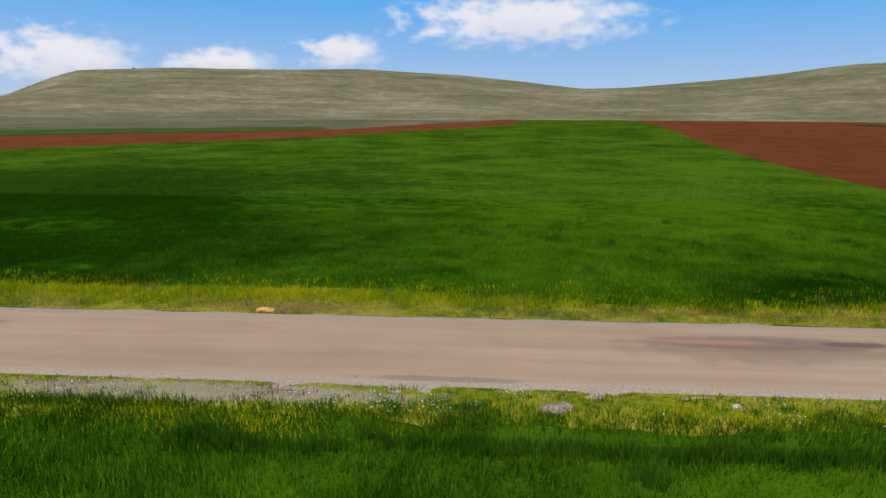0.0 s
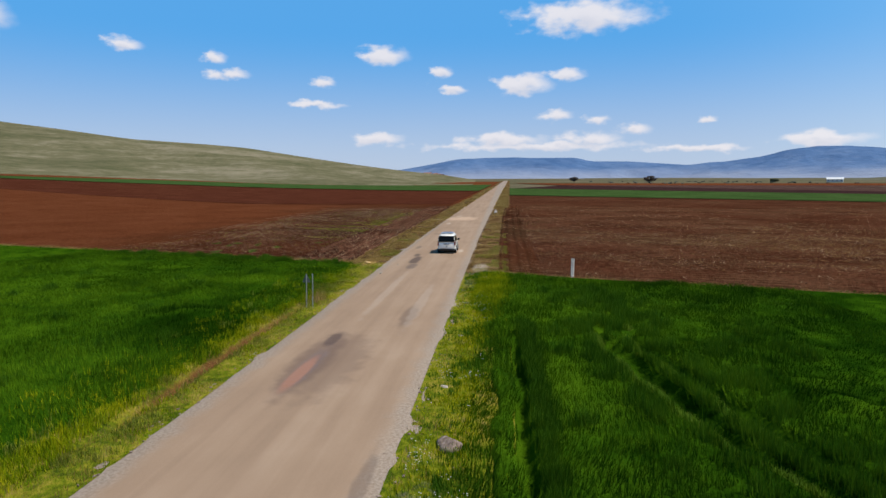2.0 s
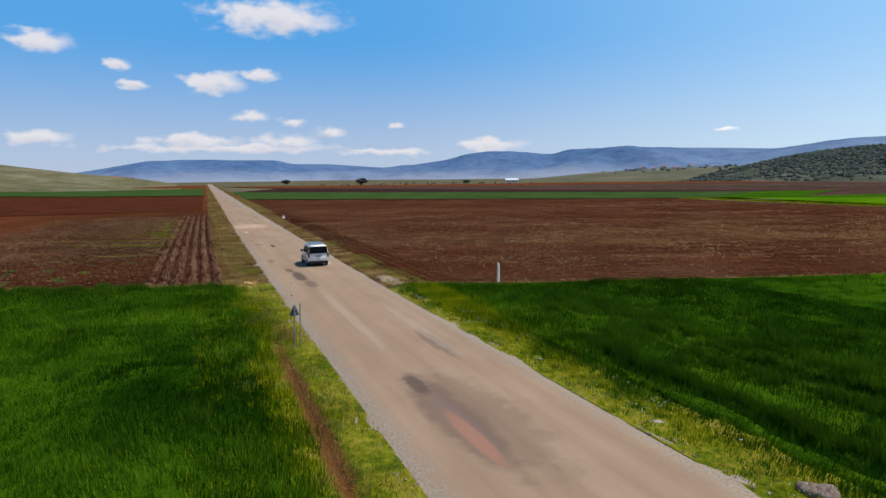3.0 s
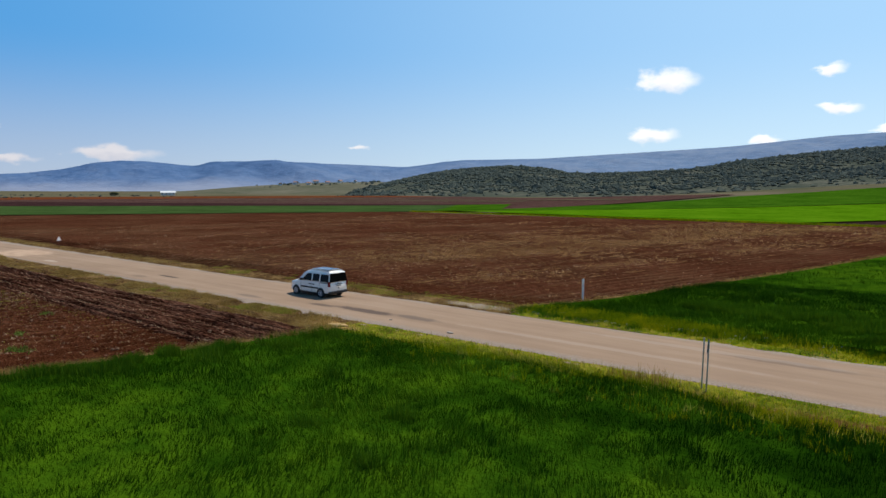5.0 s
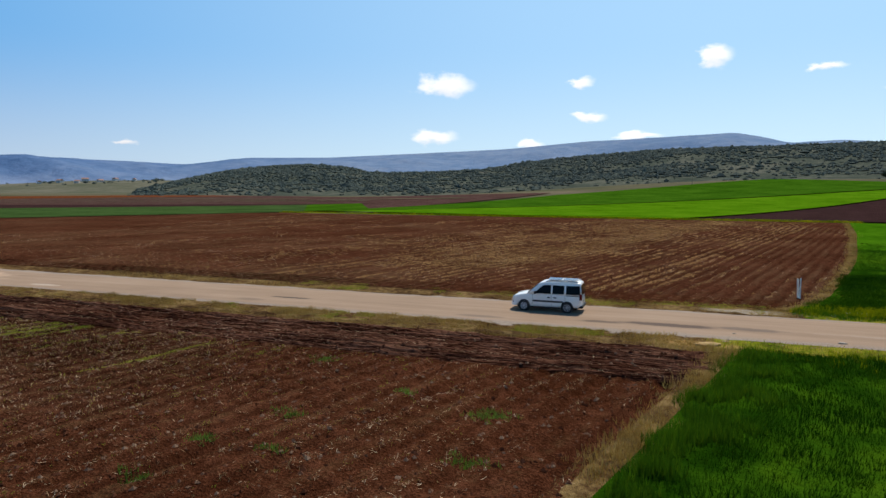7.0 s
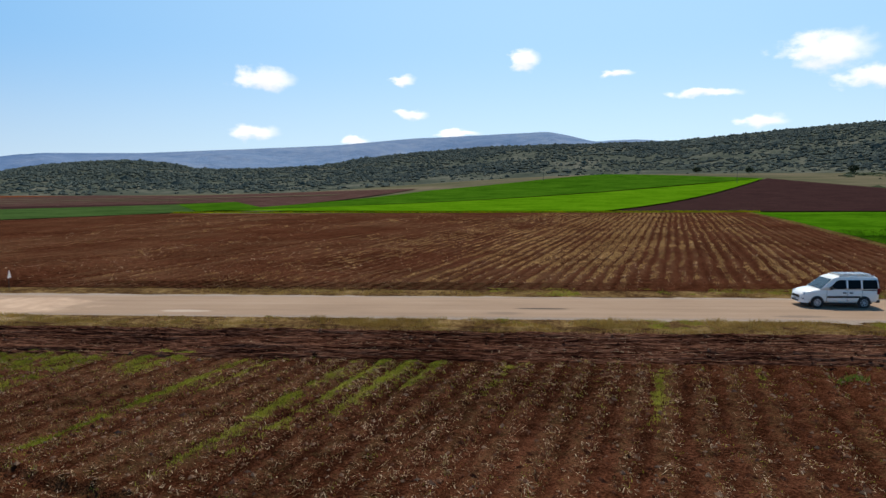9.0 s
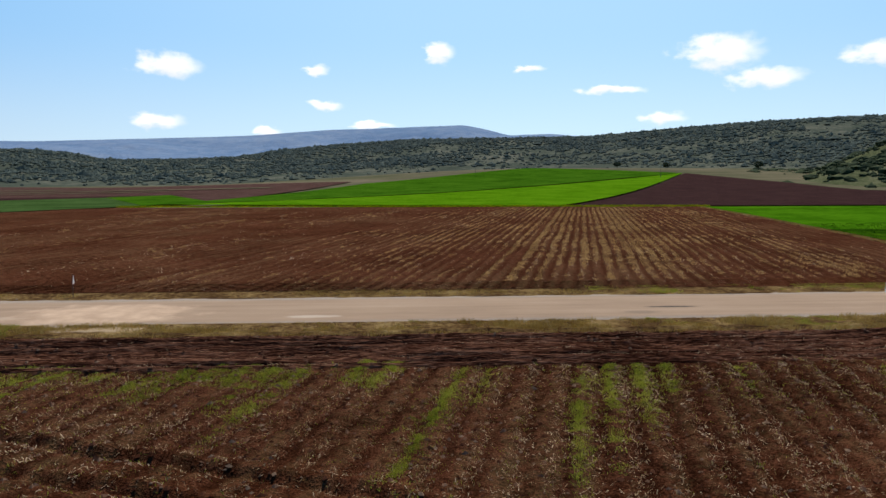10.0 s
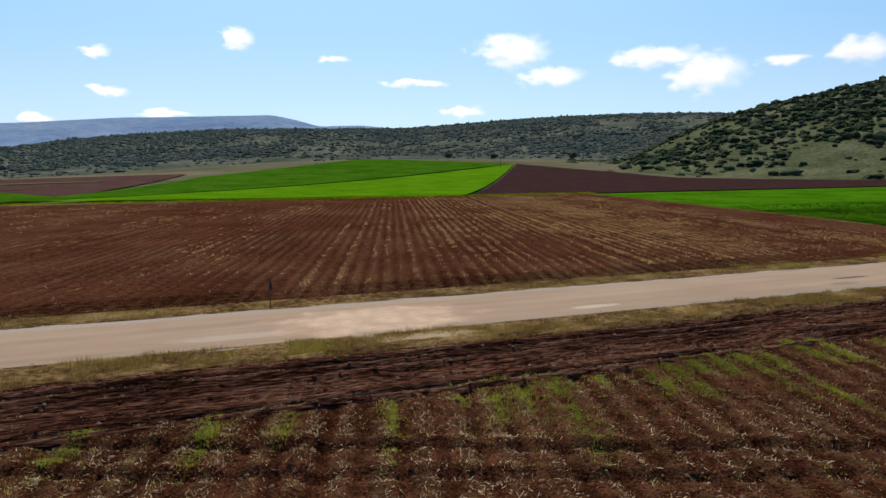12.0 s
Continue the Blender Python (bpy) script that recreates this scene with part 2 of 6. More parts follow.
def soil_material(name, d, m_, l, stripes=0.0, spacing=1.4, straw=STRAW, red=None, row_shade=0.0, lanes=0.12, comb=(1, 1, 1)):
    m = Mat(name, 1.0, 0.0)
    rot = m.turned(ROW)
    big, small, fine = m.noise(9, 3), m.noise(0.55, 5, 0.65, comb), m.noise(0.07, 3, 0.6, comb)
    v = m.math("ADD", m.math("MULTIPLY", big, 0.20), m.math("ADD", m.math("MULTIPLY", small, 0.32), m.math("MULTIPLY", fine, 0.48)))
    c = m.ramp(m.boost(v, 2.7), (0.30, d), (0.5, m_), (0.72, l))
    if row_shade:
        # furrow shade put into the colour: darker, uneven lines between the rows
        w = m.math("SINE", m.math("MULTIPLY", m.axis(0, rot), 2 * math.pi / spacing))
        shade_lines = m.smooth(m.math("ADD", m.math("MULTIPLY", w, -0.5), m.math("MULTIPLY", m.math("SUBTRACT", m.noise(1.0, 4, 0.6, (1.6, 0.3, 1.0), rot), 0.5), 2.2)), 0.1, 0.7)
        c = m.mix(m.math("MULTIPLY", shade_lines, row_shade), c, tuple(q * 0.8 for q in d))
    if stripes:
        along = m.noise(1.0, 4, 0.6, (1.0, 0.09, 1.0), rot)
        w = m.math("SINE", m.math("MULTIPLY", m.math("ADD", m.axis(0, rot), m.math("MULTIPLY", m.math("SUBTRACT", m.noise(7, 3), 0.5), 0.7)), 2 * math.pi / spacing))
        k = m.math("ADD", m.math("MULTIPLY", w, lanes), m.math("ADD", m.math("MULTIPLY", m.boost(along, 1.8), 0.45), m.math("MULTIPLY", m.boost(m.noise(0.3, 5, 0.75), 2.2), 0.55)))
        k = m.math("ADD", k, m.math("MULTIPLY", m.math("SUBTRACT", m.noise(22, 3), 0.5), 0.9))
        c = m.mix(m.math("MULTIPLY", m.smooth(k, 0.45, 0.85), stripes), c, straw)
    if red:
        # front-lit look put into the colour: redder, smoother up the field and at its ends
        far = m.math("MAXIMUM", m.smooth(m.math("ADD", m.axis(1), m.math("MULTIPLY", m.noise(15, 3), 24)), 26, 58), m.math("MAXIMUM", m.smooth(m.axis(0), 112, 170), m.math("MULTIPLY", m.smooth(m.axis(0), 64, 44), 0.3)))
        c = m.mix(m.math("MULTIPLY", far, 0.85), c, m.ramp(m.boost(v, 1.6), (0.30, red[0]), (0.5, red[1]), (0.72, red[2])))
    m.colour(c)
    m.bump(m.math("ADD", small, m.math("MULTIPLY", fine, 0.6)), 1.0, 0.20)
    return m.m


RED = ((0.074, 0.0208, 0.0080), (0.116, 0.0352, 0.0142), (0.160, 0.0560, 0.0250))
soil_mat = soil_material("ploughed_soil", SOIL_D, SOIL_M, SOIL_L, 0.22, 1.05, STRAW, RED, 0.5)
stubble_mat = soil_material("stubble_soil", (0.028, 0.0094, 0.0048), (0.065, 0.0225, 0.0115), (0.108, 0.0415, 0.0220), 0.46, 1.05, (0.140, 0.078, 0.040), None, 0.4, 0.12)
furrow_mat = soil_material("headland_soil", (0.013, 0.0050, 0.0034), (0.058, 0.0220, 0.0128), (0.150, 0.072, 0.044), comb=(0.16, 1, 1))
red_soil_mat = soil_material("red_soil", *RED)
deep_red_soil_mat = soil_material("deep_red_soil", (0.044, 0.0128, 0.0070), (0.068, 0.0205, 0.0108), (0.098, 0.033, 0.018))
dark_soil_mat = soil_material("dark_soil", (0.024, 0.012, 0.012), (0.036, 0.018, 0.017), (0.052, 0.027, 0.025))
mauve_soil_mat = soil_material("mauve_soil", (0.045, 0.023, 0.019), (0.066, 0.035, 0.029), (0.105, 0.062, 0.052))

# worn road surface
m = Mat("worn_road", 0.95, 0.06)
grain, patch, lane, long_ = m.noise(0.03, 3), m.noise(1.5, 5, 0.6, (0.40, 1.0, 1.0)), m.noise(7, 4), m.noise(1.0, 4, 0.55, (0.035, 1.1, 1.0))
v = m.math("ADD", m.math("MULTIPLY", patch, 0.24), m.math("ADD", m.math("MULTIPLY", long_, 0.42), m.math("ADD", m.math("MULTIPLY", lane, 0.20), m.math("MULTIPLY", grain, 0.14))))
v = m.boost(v, 1.3)
c = m.ramp(v, (0.26, (0.206, 0.139, 0.094)), (0.5, (0.280, 0.193, 0.130)), (0.74, (0.338, 0.244, 0.171)))
edge = m.math("ADD", m.math("ABSOLUTE", m.axis(1)), m.math("MULTIPLY", m.noise(0.9, 4), 0.9))
c = m.mix(m.math("MULTIPLY", m.smooth(edge, 3.0, 3.8), 0.6), c, m.ramp(m.noise(0.09, 3), (0.35, (0.17, 0.145, 0.12)), (0.65, (0.33, 0.29, 0.245))))
# stains: middle, reach, strength, colour, raggedness
for x, y, rx, ry, k, colr, wob in ((8.2, 0.35, 5.0, 1.5, 0.42, (0.130, 0.086, 0.066), 1.0), (8.6, 1.1, 5.0, 0.85, 0.46, (0.088, 0.056, 0.050), 0.7), (6.9, 1.15, 2.5, 0.32, 0.9, (0.285, 0.140, 0.088), 0.35),
                                   (11.6, 1.2, 1.3, 0.35, 0.55, (0.05, 0.036, 0.038), 0.5), (16.7, -1.4, 3.0, 0.42, 0.5, (0.11, 0.078, 0.064), 0.9), (38.6, 1.2, 2.8, 0.5, 0.8, (0.075, 0.055, 0.048), 0.9),
                                   (42.2, 1.5, 1.2, 0.35, 0.7, (0.08, 0.06, 0.05), 0.9), (34.9, 1.0, 2.0, 0.45, 0.6, (0.10, 0.08, 0.07), 0.9), (48.6, 2.2, 1.6, 0.3, 0.5, (0.10, 0.08, 0.07), 0.9),
                                   (61.8, 0.6, 1.9, 0.22, 0.9, (0.050, 0.040, 0.036), 0.7), (64.2, 1.9, 1.2, 0.4, 0.35, (0.09, 0.07, 0.06), 0.9), (20.0, -1.6, 7.0, 0.35, 0.4, (0.36, 0.29, 0.23), 0.9),
                                   (24.0, 0.9, 9.0, 0.30, 0.35, (0.36, 0.29, 0.23), 1.2), (-23.0, 1.2, 5.0, 0.9, 0.6, (0.09, 0.075, 0.065), 0.9), (-2.0, -2.9, 3.0, 0.25, 0.5, (0.12, 0.09, 0.075), 0.9),
                                   (82.1, 1.9, 1.6, 0.35, 0.6, (0.47, 0.39, 0.31), 0.9), (100.0, 1.5, 3.0, 0.5, 0.5, (0.38, 0.31, 0.24), 0.9), (45.7, -2.2, 1.3, 0.3, 0.6, (0.45, 0.38, 0.31), 0.9)):
    c = m.mix(m.math("MULTIPLY", m.blot(x, y, rx, ry, wob, 0.8), k), c, colr)
# washed-out pale earth across the road
c = m.mix(m.math("MULTIPLY", m.blot(93.6, 0.6, 5.2, 2.9, 1.3, 1.6), 0.92), c, m.ramp(m.noise(1.1, 5, 0.6), (0.34, (0.36, 0.245, 0.165)), (0.66, (0.50, 0.355, 0.245))))
m.colour(c)
wet = m.blot(7.6, 1.1, 3.6, 0.5, 0.6, 0.8)
m.put(m.math("SUBTRACT", 0.95, m.math("MULTIPLY", wet, 0.35)), m.b.inputs["Roughness"])
m.put(m.math("ADD", 0.06, m.math("MULTIPLY", wet, 0.12)), m.b.inputs["Specular IOR Level"])
m.bump(m.math("ADD", grain, m.math("MULTIPLY", patch, 1.5)), 0.4, 0.015)
road_mat = m.m


def verge_material(name, west):
    m = Mat(name, 1.0, 0.0)
    a, b, f = m.noise(2.2, 4), m.noise(0.3, 4, 0.65), m.noise(0.05, 2)
    v = m.math("ADD", m.math("MULTIPLY", a, 0.5), m.math("MULTIPLY", b, 0.5))
    v = m.boost(v, 2.2)
    earth = (0.135, 0.056, 0.022)
    if west:
        c = m.ramp(v, (0.28, (0.05, 0.075, 0.006)), (0.46, (0.12, 0.145, 0.008)), (0.64, (0.22, 0.195, 0.02)), (0.88, (0.24, 0.185, 0.06)))
    else:
        c = m.ramp(v, (0.26, (0.036, 0.018, 0.009)), (0.46, (0.085, 0.048, 0.020)), (0.62, (0.165, 0.105, 0.042)), (0.84, (0.25, 0.17, 0.075)))
    c = m.mix(m.math("MULTIPLY", m.blot(11.0, 5.0, 10.0, 0.42, 0.5, 0.7), 0.95), c, earth)
    for bx, by, rx, ry, col in ((37.3, 4.9, 2.0, 0.7, (0.42, 0.26, 0.10)), (34.5, -4.5, 2.6, 0.7, (0.36, 0.30, 0.23)), (-9.0, -4.25, 7.5, 0.75, (0.26, 0.215, 0.16)), (92.0, 4.2, 3.0, 0.6, (0.38, 0.28, 0.18))):
        c = m.mix(m.math("MULTIPLY", m.blot(bx, by, rx, ry, 1.2, 0.6), 0.8), c, col)
    c = m.mix(m.math("MULTIPLY", m.blot(-9.5, 4.6, 5.0, 1.0, 0.9, 0.8), 0.7), c, (0.16, 0.10, 0.04))
    m.colour(c)
    m.bump(m.math("ADD", b, f), 0.8, 0.08)
    return m.m


verge_west_mat, verge_east_mat = verge_material("grassy_verge", True), verge_material("dry_verge", False)

m = Mat("open_country", 1.0, 0.0)
v = m.math("ADD", m.math("MULTIPLY", m.noise(160, 4), 0.6), m.math("MULTIPLY", m.noise(18, 4, 0.6), 0.4))
m.colour(m.ramp(v, (0.36, (0.060, 0.064, 0.034)), (0.5, (0.098, 0.090, 0.054)), (0.64, (0.150, 0.120, 0.080))))
m.bump(m.noise(3, 4), 0.6, 0.3)
country_mat = m.m


def slope_material(name, a, b, c, size, terraces=0.0, foot=None, south=None):
    m = Mat(name, 1.0, 0.0)
    z = m.axis(2)
    v = m.math("ADD", m.math("MULTIPLY", m.noise(size, 5, 0.6), 0.5), m.math("MULTIPLY", m.noise(size / 9, 5, 0.65), 0.5))
    if terraces:
        line = m.noise(1.0, 4, 0.6, (0.010, 0.010, 0.20))
        v = m.math("ADD", m.math("MULTIPLY", v, 1 - terraces), m.math("MULTIPLY", line, terraces))
    col = m.ramp(m.boost(v, 1.7), (0.32, a), (0.5, b), (0.70, c))
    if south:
        # sun-side haze put into the colour: paler on the southern end of the range
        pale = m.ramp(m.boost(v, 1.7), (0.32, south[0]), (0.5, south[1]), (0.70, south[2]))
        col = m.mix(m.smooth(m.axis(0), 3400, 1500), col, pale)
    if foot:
        # haze put into the colour: paler at the foot of the slope
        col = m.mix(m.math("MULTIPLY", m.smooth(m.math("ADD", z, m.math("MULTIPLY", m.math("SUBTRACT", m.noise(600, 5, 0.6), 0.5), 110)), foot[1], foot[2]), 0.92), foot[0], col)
    m.colour(col)
    m.bump(m.noise(size / 14, 5, 0.6), 0.7, size / 40)
    return m.m


pasture_mat = slope_material("dry_pasture_slope", (0.078, 0.080, 0.040), (0.126, 0.116, 0.066), (0.205, 0.180, 0.122), 90, 0.34)
scrub_slope_mat = slope_material("scrub_slope", (0.044, 0.053, 0.041), (0.066, 0.075, 0.057), (0.135, 0.130, 0.100), 60, 0.1)
near_slope_mat = slope_material("grassy_scrub_slope", (0.038, 0.046, 0.022), (0.070, 0.077, 0.038), (0.130, 0.126, 0.075), 18, 0.1)
# the mountains' blue is distance haze put into their base colour
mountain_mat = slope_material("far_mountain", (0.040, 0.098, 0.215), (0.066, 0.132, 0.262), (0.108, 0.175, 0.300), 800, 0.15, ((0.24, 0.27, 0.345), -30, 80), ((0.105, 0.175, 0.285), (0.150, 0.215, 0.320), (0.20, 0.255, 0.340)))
mound_mat = slope_material("village_slope", (0.072, 0.080, 0.050), (0.108, 0.106, 0.074), (0.160, 0.146, 0.108), 120, 0.3)
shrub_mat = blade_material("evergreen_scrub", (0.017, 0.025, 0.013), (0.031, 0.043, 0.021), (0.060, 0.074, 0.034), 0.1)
# shrub colour with distance haze put in: paler and bluer than evergreen_scrub
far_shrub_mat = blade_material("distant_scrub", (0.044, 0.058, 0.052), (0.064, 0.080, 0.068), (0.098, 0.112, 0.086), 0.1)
far_tree_mat = blade_material("tree_leaves", (0.035, 0.045, 0.022), (0.05, 0.06, 0.03), (0.075, 0.08, 0.045), 0.15)
bare_tree_mat = blade_material("bare_twigs", (0.055, 0.04, 0.032), (0.075, 0.055, 0.045), (0.10, 0.075, 0.06), 0.1)
bark_mat = plain("bark", (0.09, 0.065, 0.045), 0.9, wear=0.3)

stone_mat = Mat("field_stone", 0.95, 0.05)
stone_mat.colour(stone_mat.ramp(stone_mat.noise(0.12, 5, 0.65), (0.35, (0.12, 0.085, 0.068)), (0.5, (0.21, 0.155, 0.125)), (0.66, (0.30, 0.24, 0.20))))
stone_mat.bump(stone_mat.noise(0.05, 4), 0.7, 0.03)
stone_mat = stone_mat.m
pale_earth_mat = plain("pale_dry_earth", (0.34, 0.27, 0.18), 0.95, spec=0.1, wear=0.3)
pale_stone_mat = plain("pale_stone", (0.30, 0.26, 0.21), 0.9, wear=0.3)
clay_mat = plain("orange_clay", (0.50, 0.23, 0.07), 0.95, wear=0.3)
clod_mat = Mat("soil_clod", 1.0, 0.0)
clod_mat.colour(clod_mat.ramp(clod_mat.island(), (0.2, (0.048, 0.017, 0.009)), (0.6, (0.090, 0.036, 0.020)), (0.95, (0.18, 0.115, 0.075))))
clod_mat = clod_mat.m


# ---------------------------------------------------------------- the lie of the land
def step(v, a, b):
    t = np.clip((np.asarray(v, float) - a) / (b - a), 0, 1)
    return t * t * (3 - 2 * t)


def land(x, y):
    """Height of the open ground."""
    x, y = np.asarray(x, float), np.asarray(y, float)
    north = 15.5 * step(y, 40, 450) * step(x, 1100, 150)
    south = 17.0 * step(y, -135, -640) * step(x, 330, -60)
    return north + south


def grain(x, y, size, seed=0):
    """Smooth value noise, -1 to 1."""
    x, y = np.asarray(x, float) / size, np.asarray(y, float) / size
    xi, yi = np.floor(x), np.floor(y)
    fx, fy = x - xi, y - yi
    fx, fy = fx * fx * (3 - 2 * fx), fy * fy * (3 - 2 * fy)

    def h(i, j):
        s = np.sin(i * 127.1 + j * 311.7 + seed * 74.7) * 43758.5453
        return (s - np.floor(s)) * 2 - 1

    return (h(xi, yi) * (1 - fx) + h(xi + 1, yi) * fx) * (1 - fy) + (h(xi, yi + 1) * (1 - fx) + h(xi + 1, yi + 1) * fx) * fy


def warp(x, y):
    """The road and what lies along it bear slightly south in the east."""
    x, y = np.asarray(x, float), np.asarray(y, float)
    return y - 0.012 * 12 * np.log1p(np.exp(np.clip((x - 62) / 12, -30, 200))) * step(np.abs(y), 60, 10)


def mesh_of(name, verts, faces, mats, smooth=False):
    """A mesh from arrays of corners and of faces that all have the same number of corners."""
    verts, faces = np.asarray(verts, np.float32).reshape(-1, 3), np.asarray(faces, np.int32)
    me = bpy.data.meshes.new(name)
    k = faces.shape[1]
    me.vertices.add(len(verts))
    me.vertices.foreach_set("co", verts.ravel())
    me.loops.add(faces.size)
    me.loops.foreach_set("vertex_index", faces.ravel())
    me.polygons.add(len(faces))
    me.polygons.foreach_set("loop_start", np.arange(0, faces.size, k, dtype=np.int32))
    me.polygons.foreach_set("use_smooth", np.full(len(faces), smooth))
    for q in mats if isinstance(mats, (list, tuple)) else [mats]:
        me.materials.append(q)
    me.update(calc_edges=True)
    return me


def grid_faces(nu, nv, base=0):
    i, j = np.meshgrid(np.arange(nu - 1), np.arange(nv - 1), indexing="ij")
    a = (i * nv + j).ravel() + base
    return np.stack([a, a + nv, a + nv + 1, a + 1], 1)


def sheet(name, quads, mat, lift, relief=None, kind="structure", label="", category="field", drop=None):
    """Ground cover draped over the land. Each piece: four corners, anticlockwise, or the western and eastern edge as functions of y
    and its span in y, and the number of cells each way."""
    vs, fs, base = [], [], 0
    for (a, b, c, d), nu, nv in quads:
        u, v = np.meshgrid(np.linspace(0, 1, nu), np.linspace(0, 1, nv), indexing="ij")
        if callable(a):
            y = c * (1 - v) + d * v
            x = a(y) * (1 - u) + b(y) * u
        else:
            x = (a[0] * (1 - u) + b[0] * u) * (1 - v) + (d[0] * (1 - u) + c[0] * u) * v
            y = (a[1] * (1 - u) + b[1] * u) * (1 - v) + (d[1] * (1 - u) + c[1] * u) * v
        z = land(x, y) + lift
        if relief:
            rim = np.minimum(np.minimum(u, 1 - u) * nu, np.minimum(v, 1 - v) * nv)
            z = z + relief(x, y) * np.clip(rim / 2, 0, 1)
        if drop:
            z = z - 0.36 * drop(x, y)
        vs.append(np.stack([x, warp(x, y), z], -1).reshape(-1, 3))
        fs.append(grid_faces(nu, nv, base))
        base += nu * nv
    return tagged(new(name, mesh_of(name, np.concatenate(vs), np.concatenate(fs), mat, True)), label, category, kind=kind)


def bowed(n, reach, power):
    s = np.linspace(-1, 1, n)
    return np.sign(s) * np.abs(s) ** power * reach


gx, gy = np.meshgrid(bowed(121, 4700, 2.6) + 40, bowed(121, 4700, 2.6), indexing="ij")
tagged(new("ground", mesh_of("ground", np.stack([gx, gy, land(gx, gy) - 0.35], -1), grid_faces(121, 121), country_mat, True)),
       "wide plain of pale dry grass and bare earth", "ground", kind="structure")

# the road: a cambered strip with broken edges
rx = np.concatenate([np.arange(-320, -40, 4.0), np.arange(-40, 130, 0.5), np.arange(130, 1200, 6.0)])
ry = np.array([-3.75, -3.45, -3.3, -2.6, -1.3, 0, 1.3, 2.6, 3.3, 3.5, 3.8])
X, Y = np.meshgrid(rx, ry, indexing="ij")
ragged = np.where(np.abs(Y) > 3.25, 0.16 * grain(X, np.sign(Y) * 9, 0.9, 3) + 0.12 * grain(X, np.sign(Y) * 9, 3.1, 4), 0)
Z = 0.03 * (1 - (Y / 3.5) ** 2) - np.where(np.abs(Y) > 3.4, 0.04, 0) + 0.006 * grain(X, Y, 0.8, 5)
Z += 0.05 * np.exp(-((X - 94.5) / 3.2) ** 2 - ((Y - 0.6) / 2.2) ** 2) * (1 + 0.8 * grain(X, Y, 0.9, 8)) - 0.03 * np.exp(-((X - 8) / 3.0) ** 2 - ((Y - 1.1) / 0.5) ** 2)
tagged(new("road", mesh_of("road", np.stack([X, warp(X, Y) + ragged, Z], -1), grid_faces(len(rx), len(ry)), road_mat, True)),
       "worn tan gravelly asphalt country road with stains", "road", kind="structure")

DX, DY = math.sin(radians(ROW)), math.cos(radians(ROW))


def across(x, y):
    return x * DY - y * DX


TRACKS = ((0.0, 0.0), (1.38, 0.35))   # two wheel tracks pressed into the southern wheat: offset, phase
LODGED = ((10.6, -12.7, 4.6, -17.8, 0.20), (8.4, -14.6, 7.0, -18.2, 0.16), (11.5, -10.2, 4.6, -11.0, 0.16), (13.0, -13.4, 9.0, -17.0, 0.14))   # shorter creases in the wheat


def track_line(x, off, bend0):
    return -10.4 - off - 0.0135 * np.clip(13.5 - x, 0, 40) ** 2 - 0.054 * np.clip(x - 13.5, 0, 40) + 0.15 * np.sin(x * 0.7 + bend0) + 0.10 * np.sin(x * 1.9 + 4 * bend0)


def lane_line(x):
    return -6.74 + 0.004 * (x - 8) + 0.07 * np.sin(x * 0.8)


def track_gap(x, y):
    """Nearness to the wheel tracks and creases pressed into the southern wheat."""
    x, y = np.asarray(x, float), np.asarray(y, float)
    g = np.zeros_like(x)
    for off, bend0 in TRACKS:
        d = y - track_line(x, off, bend0)
        pocket = step(grain(x, 0 * x + off * 9, 1.3, 99), 0.0, 0.35)
        g = np.maximum(g, np.maximum(0.95 * np.exp(-(d / 0.26) ** 2), np.exp(-((d + 0.30) / 0.30) ** 2) * pocket) * step(x, -4, -1) * step(x, 17, 11))
    for x0, y0, x1, y1, w in LODGED:
        l2 = (x1 - x0) ** 2 + (y1 - y0) ** 2
        u = ((x - x0) * (x1 - x0) + (y - y0) * (y1 - y0)) / l2
        d = ((x - x0) * (y1 - y0) - (y - y0) * (x1 - x0)) / math.sqrt(l2) + 0.22 * grain(x, y, 1.3, 94)
        g = np.maximum(g, 0.85 * np.exp(-(d / (w * (1 + 0.6 * grain(x, y, 0.9, 93)))) ** 2) * step(u, -0.02, 0.1) * step(u, 1.02, 0.85))
    return np.maximum(g, np.exp(-((y - lane_line(x)) / (0.21 + 0.06 * grain(x, y, 1.2, 96))) ** 2) * step(x, -4, -1) * step(x, 13, 10.5))


def north_gap(x, y):
    """Nearness to the faint tractor lines through the northern wheat."""
    xs = np.interp(y, (12, 25, 46, 52), (-8.5, 3.0, 10.0, 11.5))
    g = np.zeros_like(np.asarray(x, float))
    for off in (0.0, 1.9):
        g = np.maximum(g, np.exp(-((x - xs - off + 0.25 * grain(x, y, 3.0, 91)) * 0.8 / 0.24) ** 2) * (grain(x, y, 4.0, 90) > -0.35))
    return g * (np.asarray(y) > 12) * (np.asarray(y) < 52)


def edge_sink(x, y):
    """Where the wheat runs out unevenly into the verges: 0 in the field, 1 at the verge."""
    x, y = np.asarray(x, float), np.asarray(y, float)
    wave = 0.25 * grain(x, 0 * x, 2.2, 88) + 0.15 * grain(x, y, 0.7, 87)
    return np.where(y > 0, step(y - 1.5 * step(x, 6, -8) + wave, 6.2, 5.6), step(y + wave, -5.95, -5.6))


def north_relief(x, y):
    return crop_relief(x, y) - 0.22 * north_gap(x, y)


def south_relief(x, y):
    return np.maximum(crop_relief(x, y) - 0.42 * track_gap(x, y), -0.44)


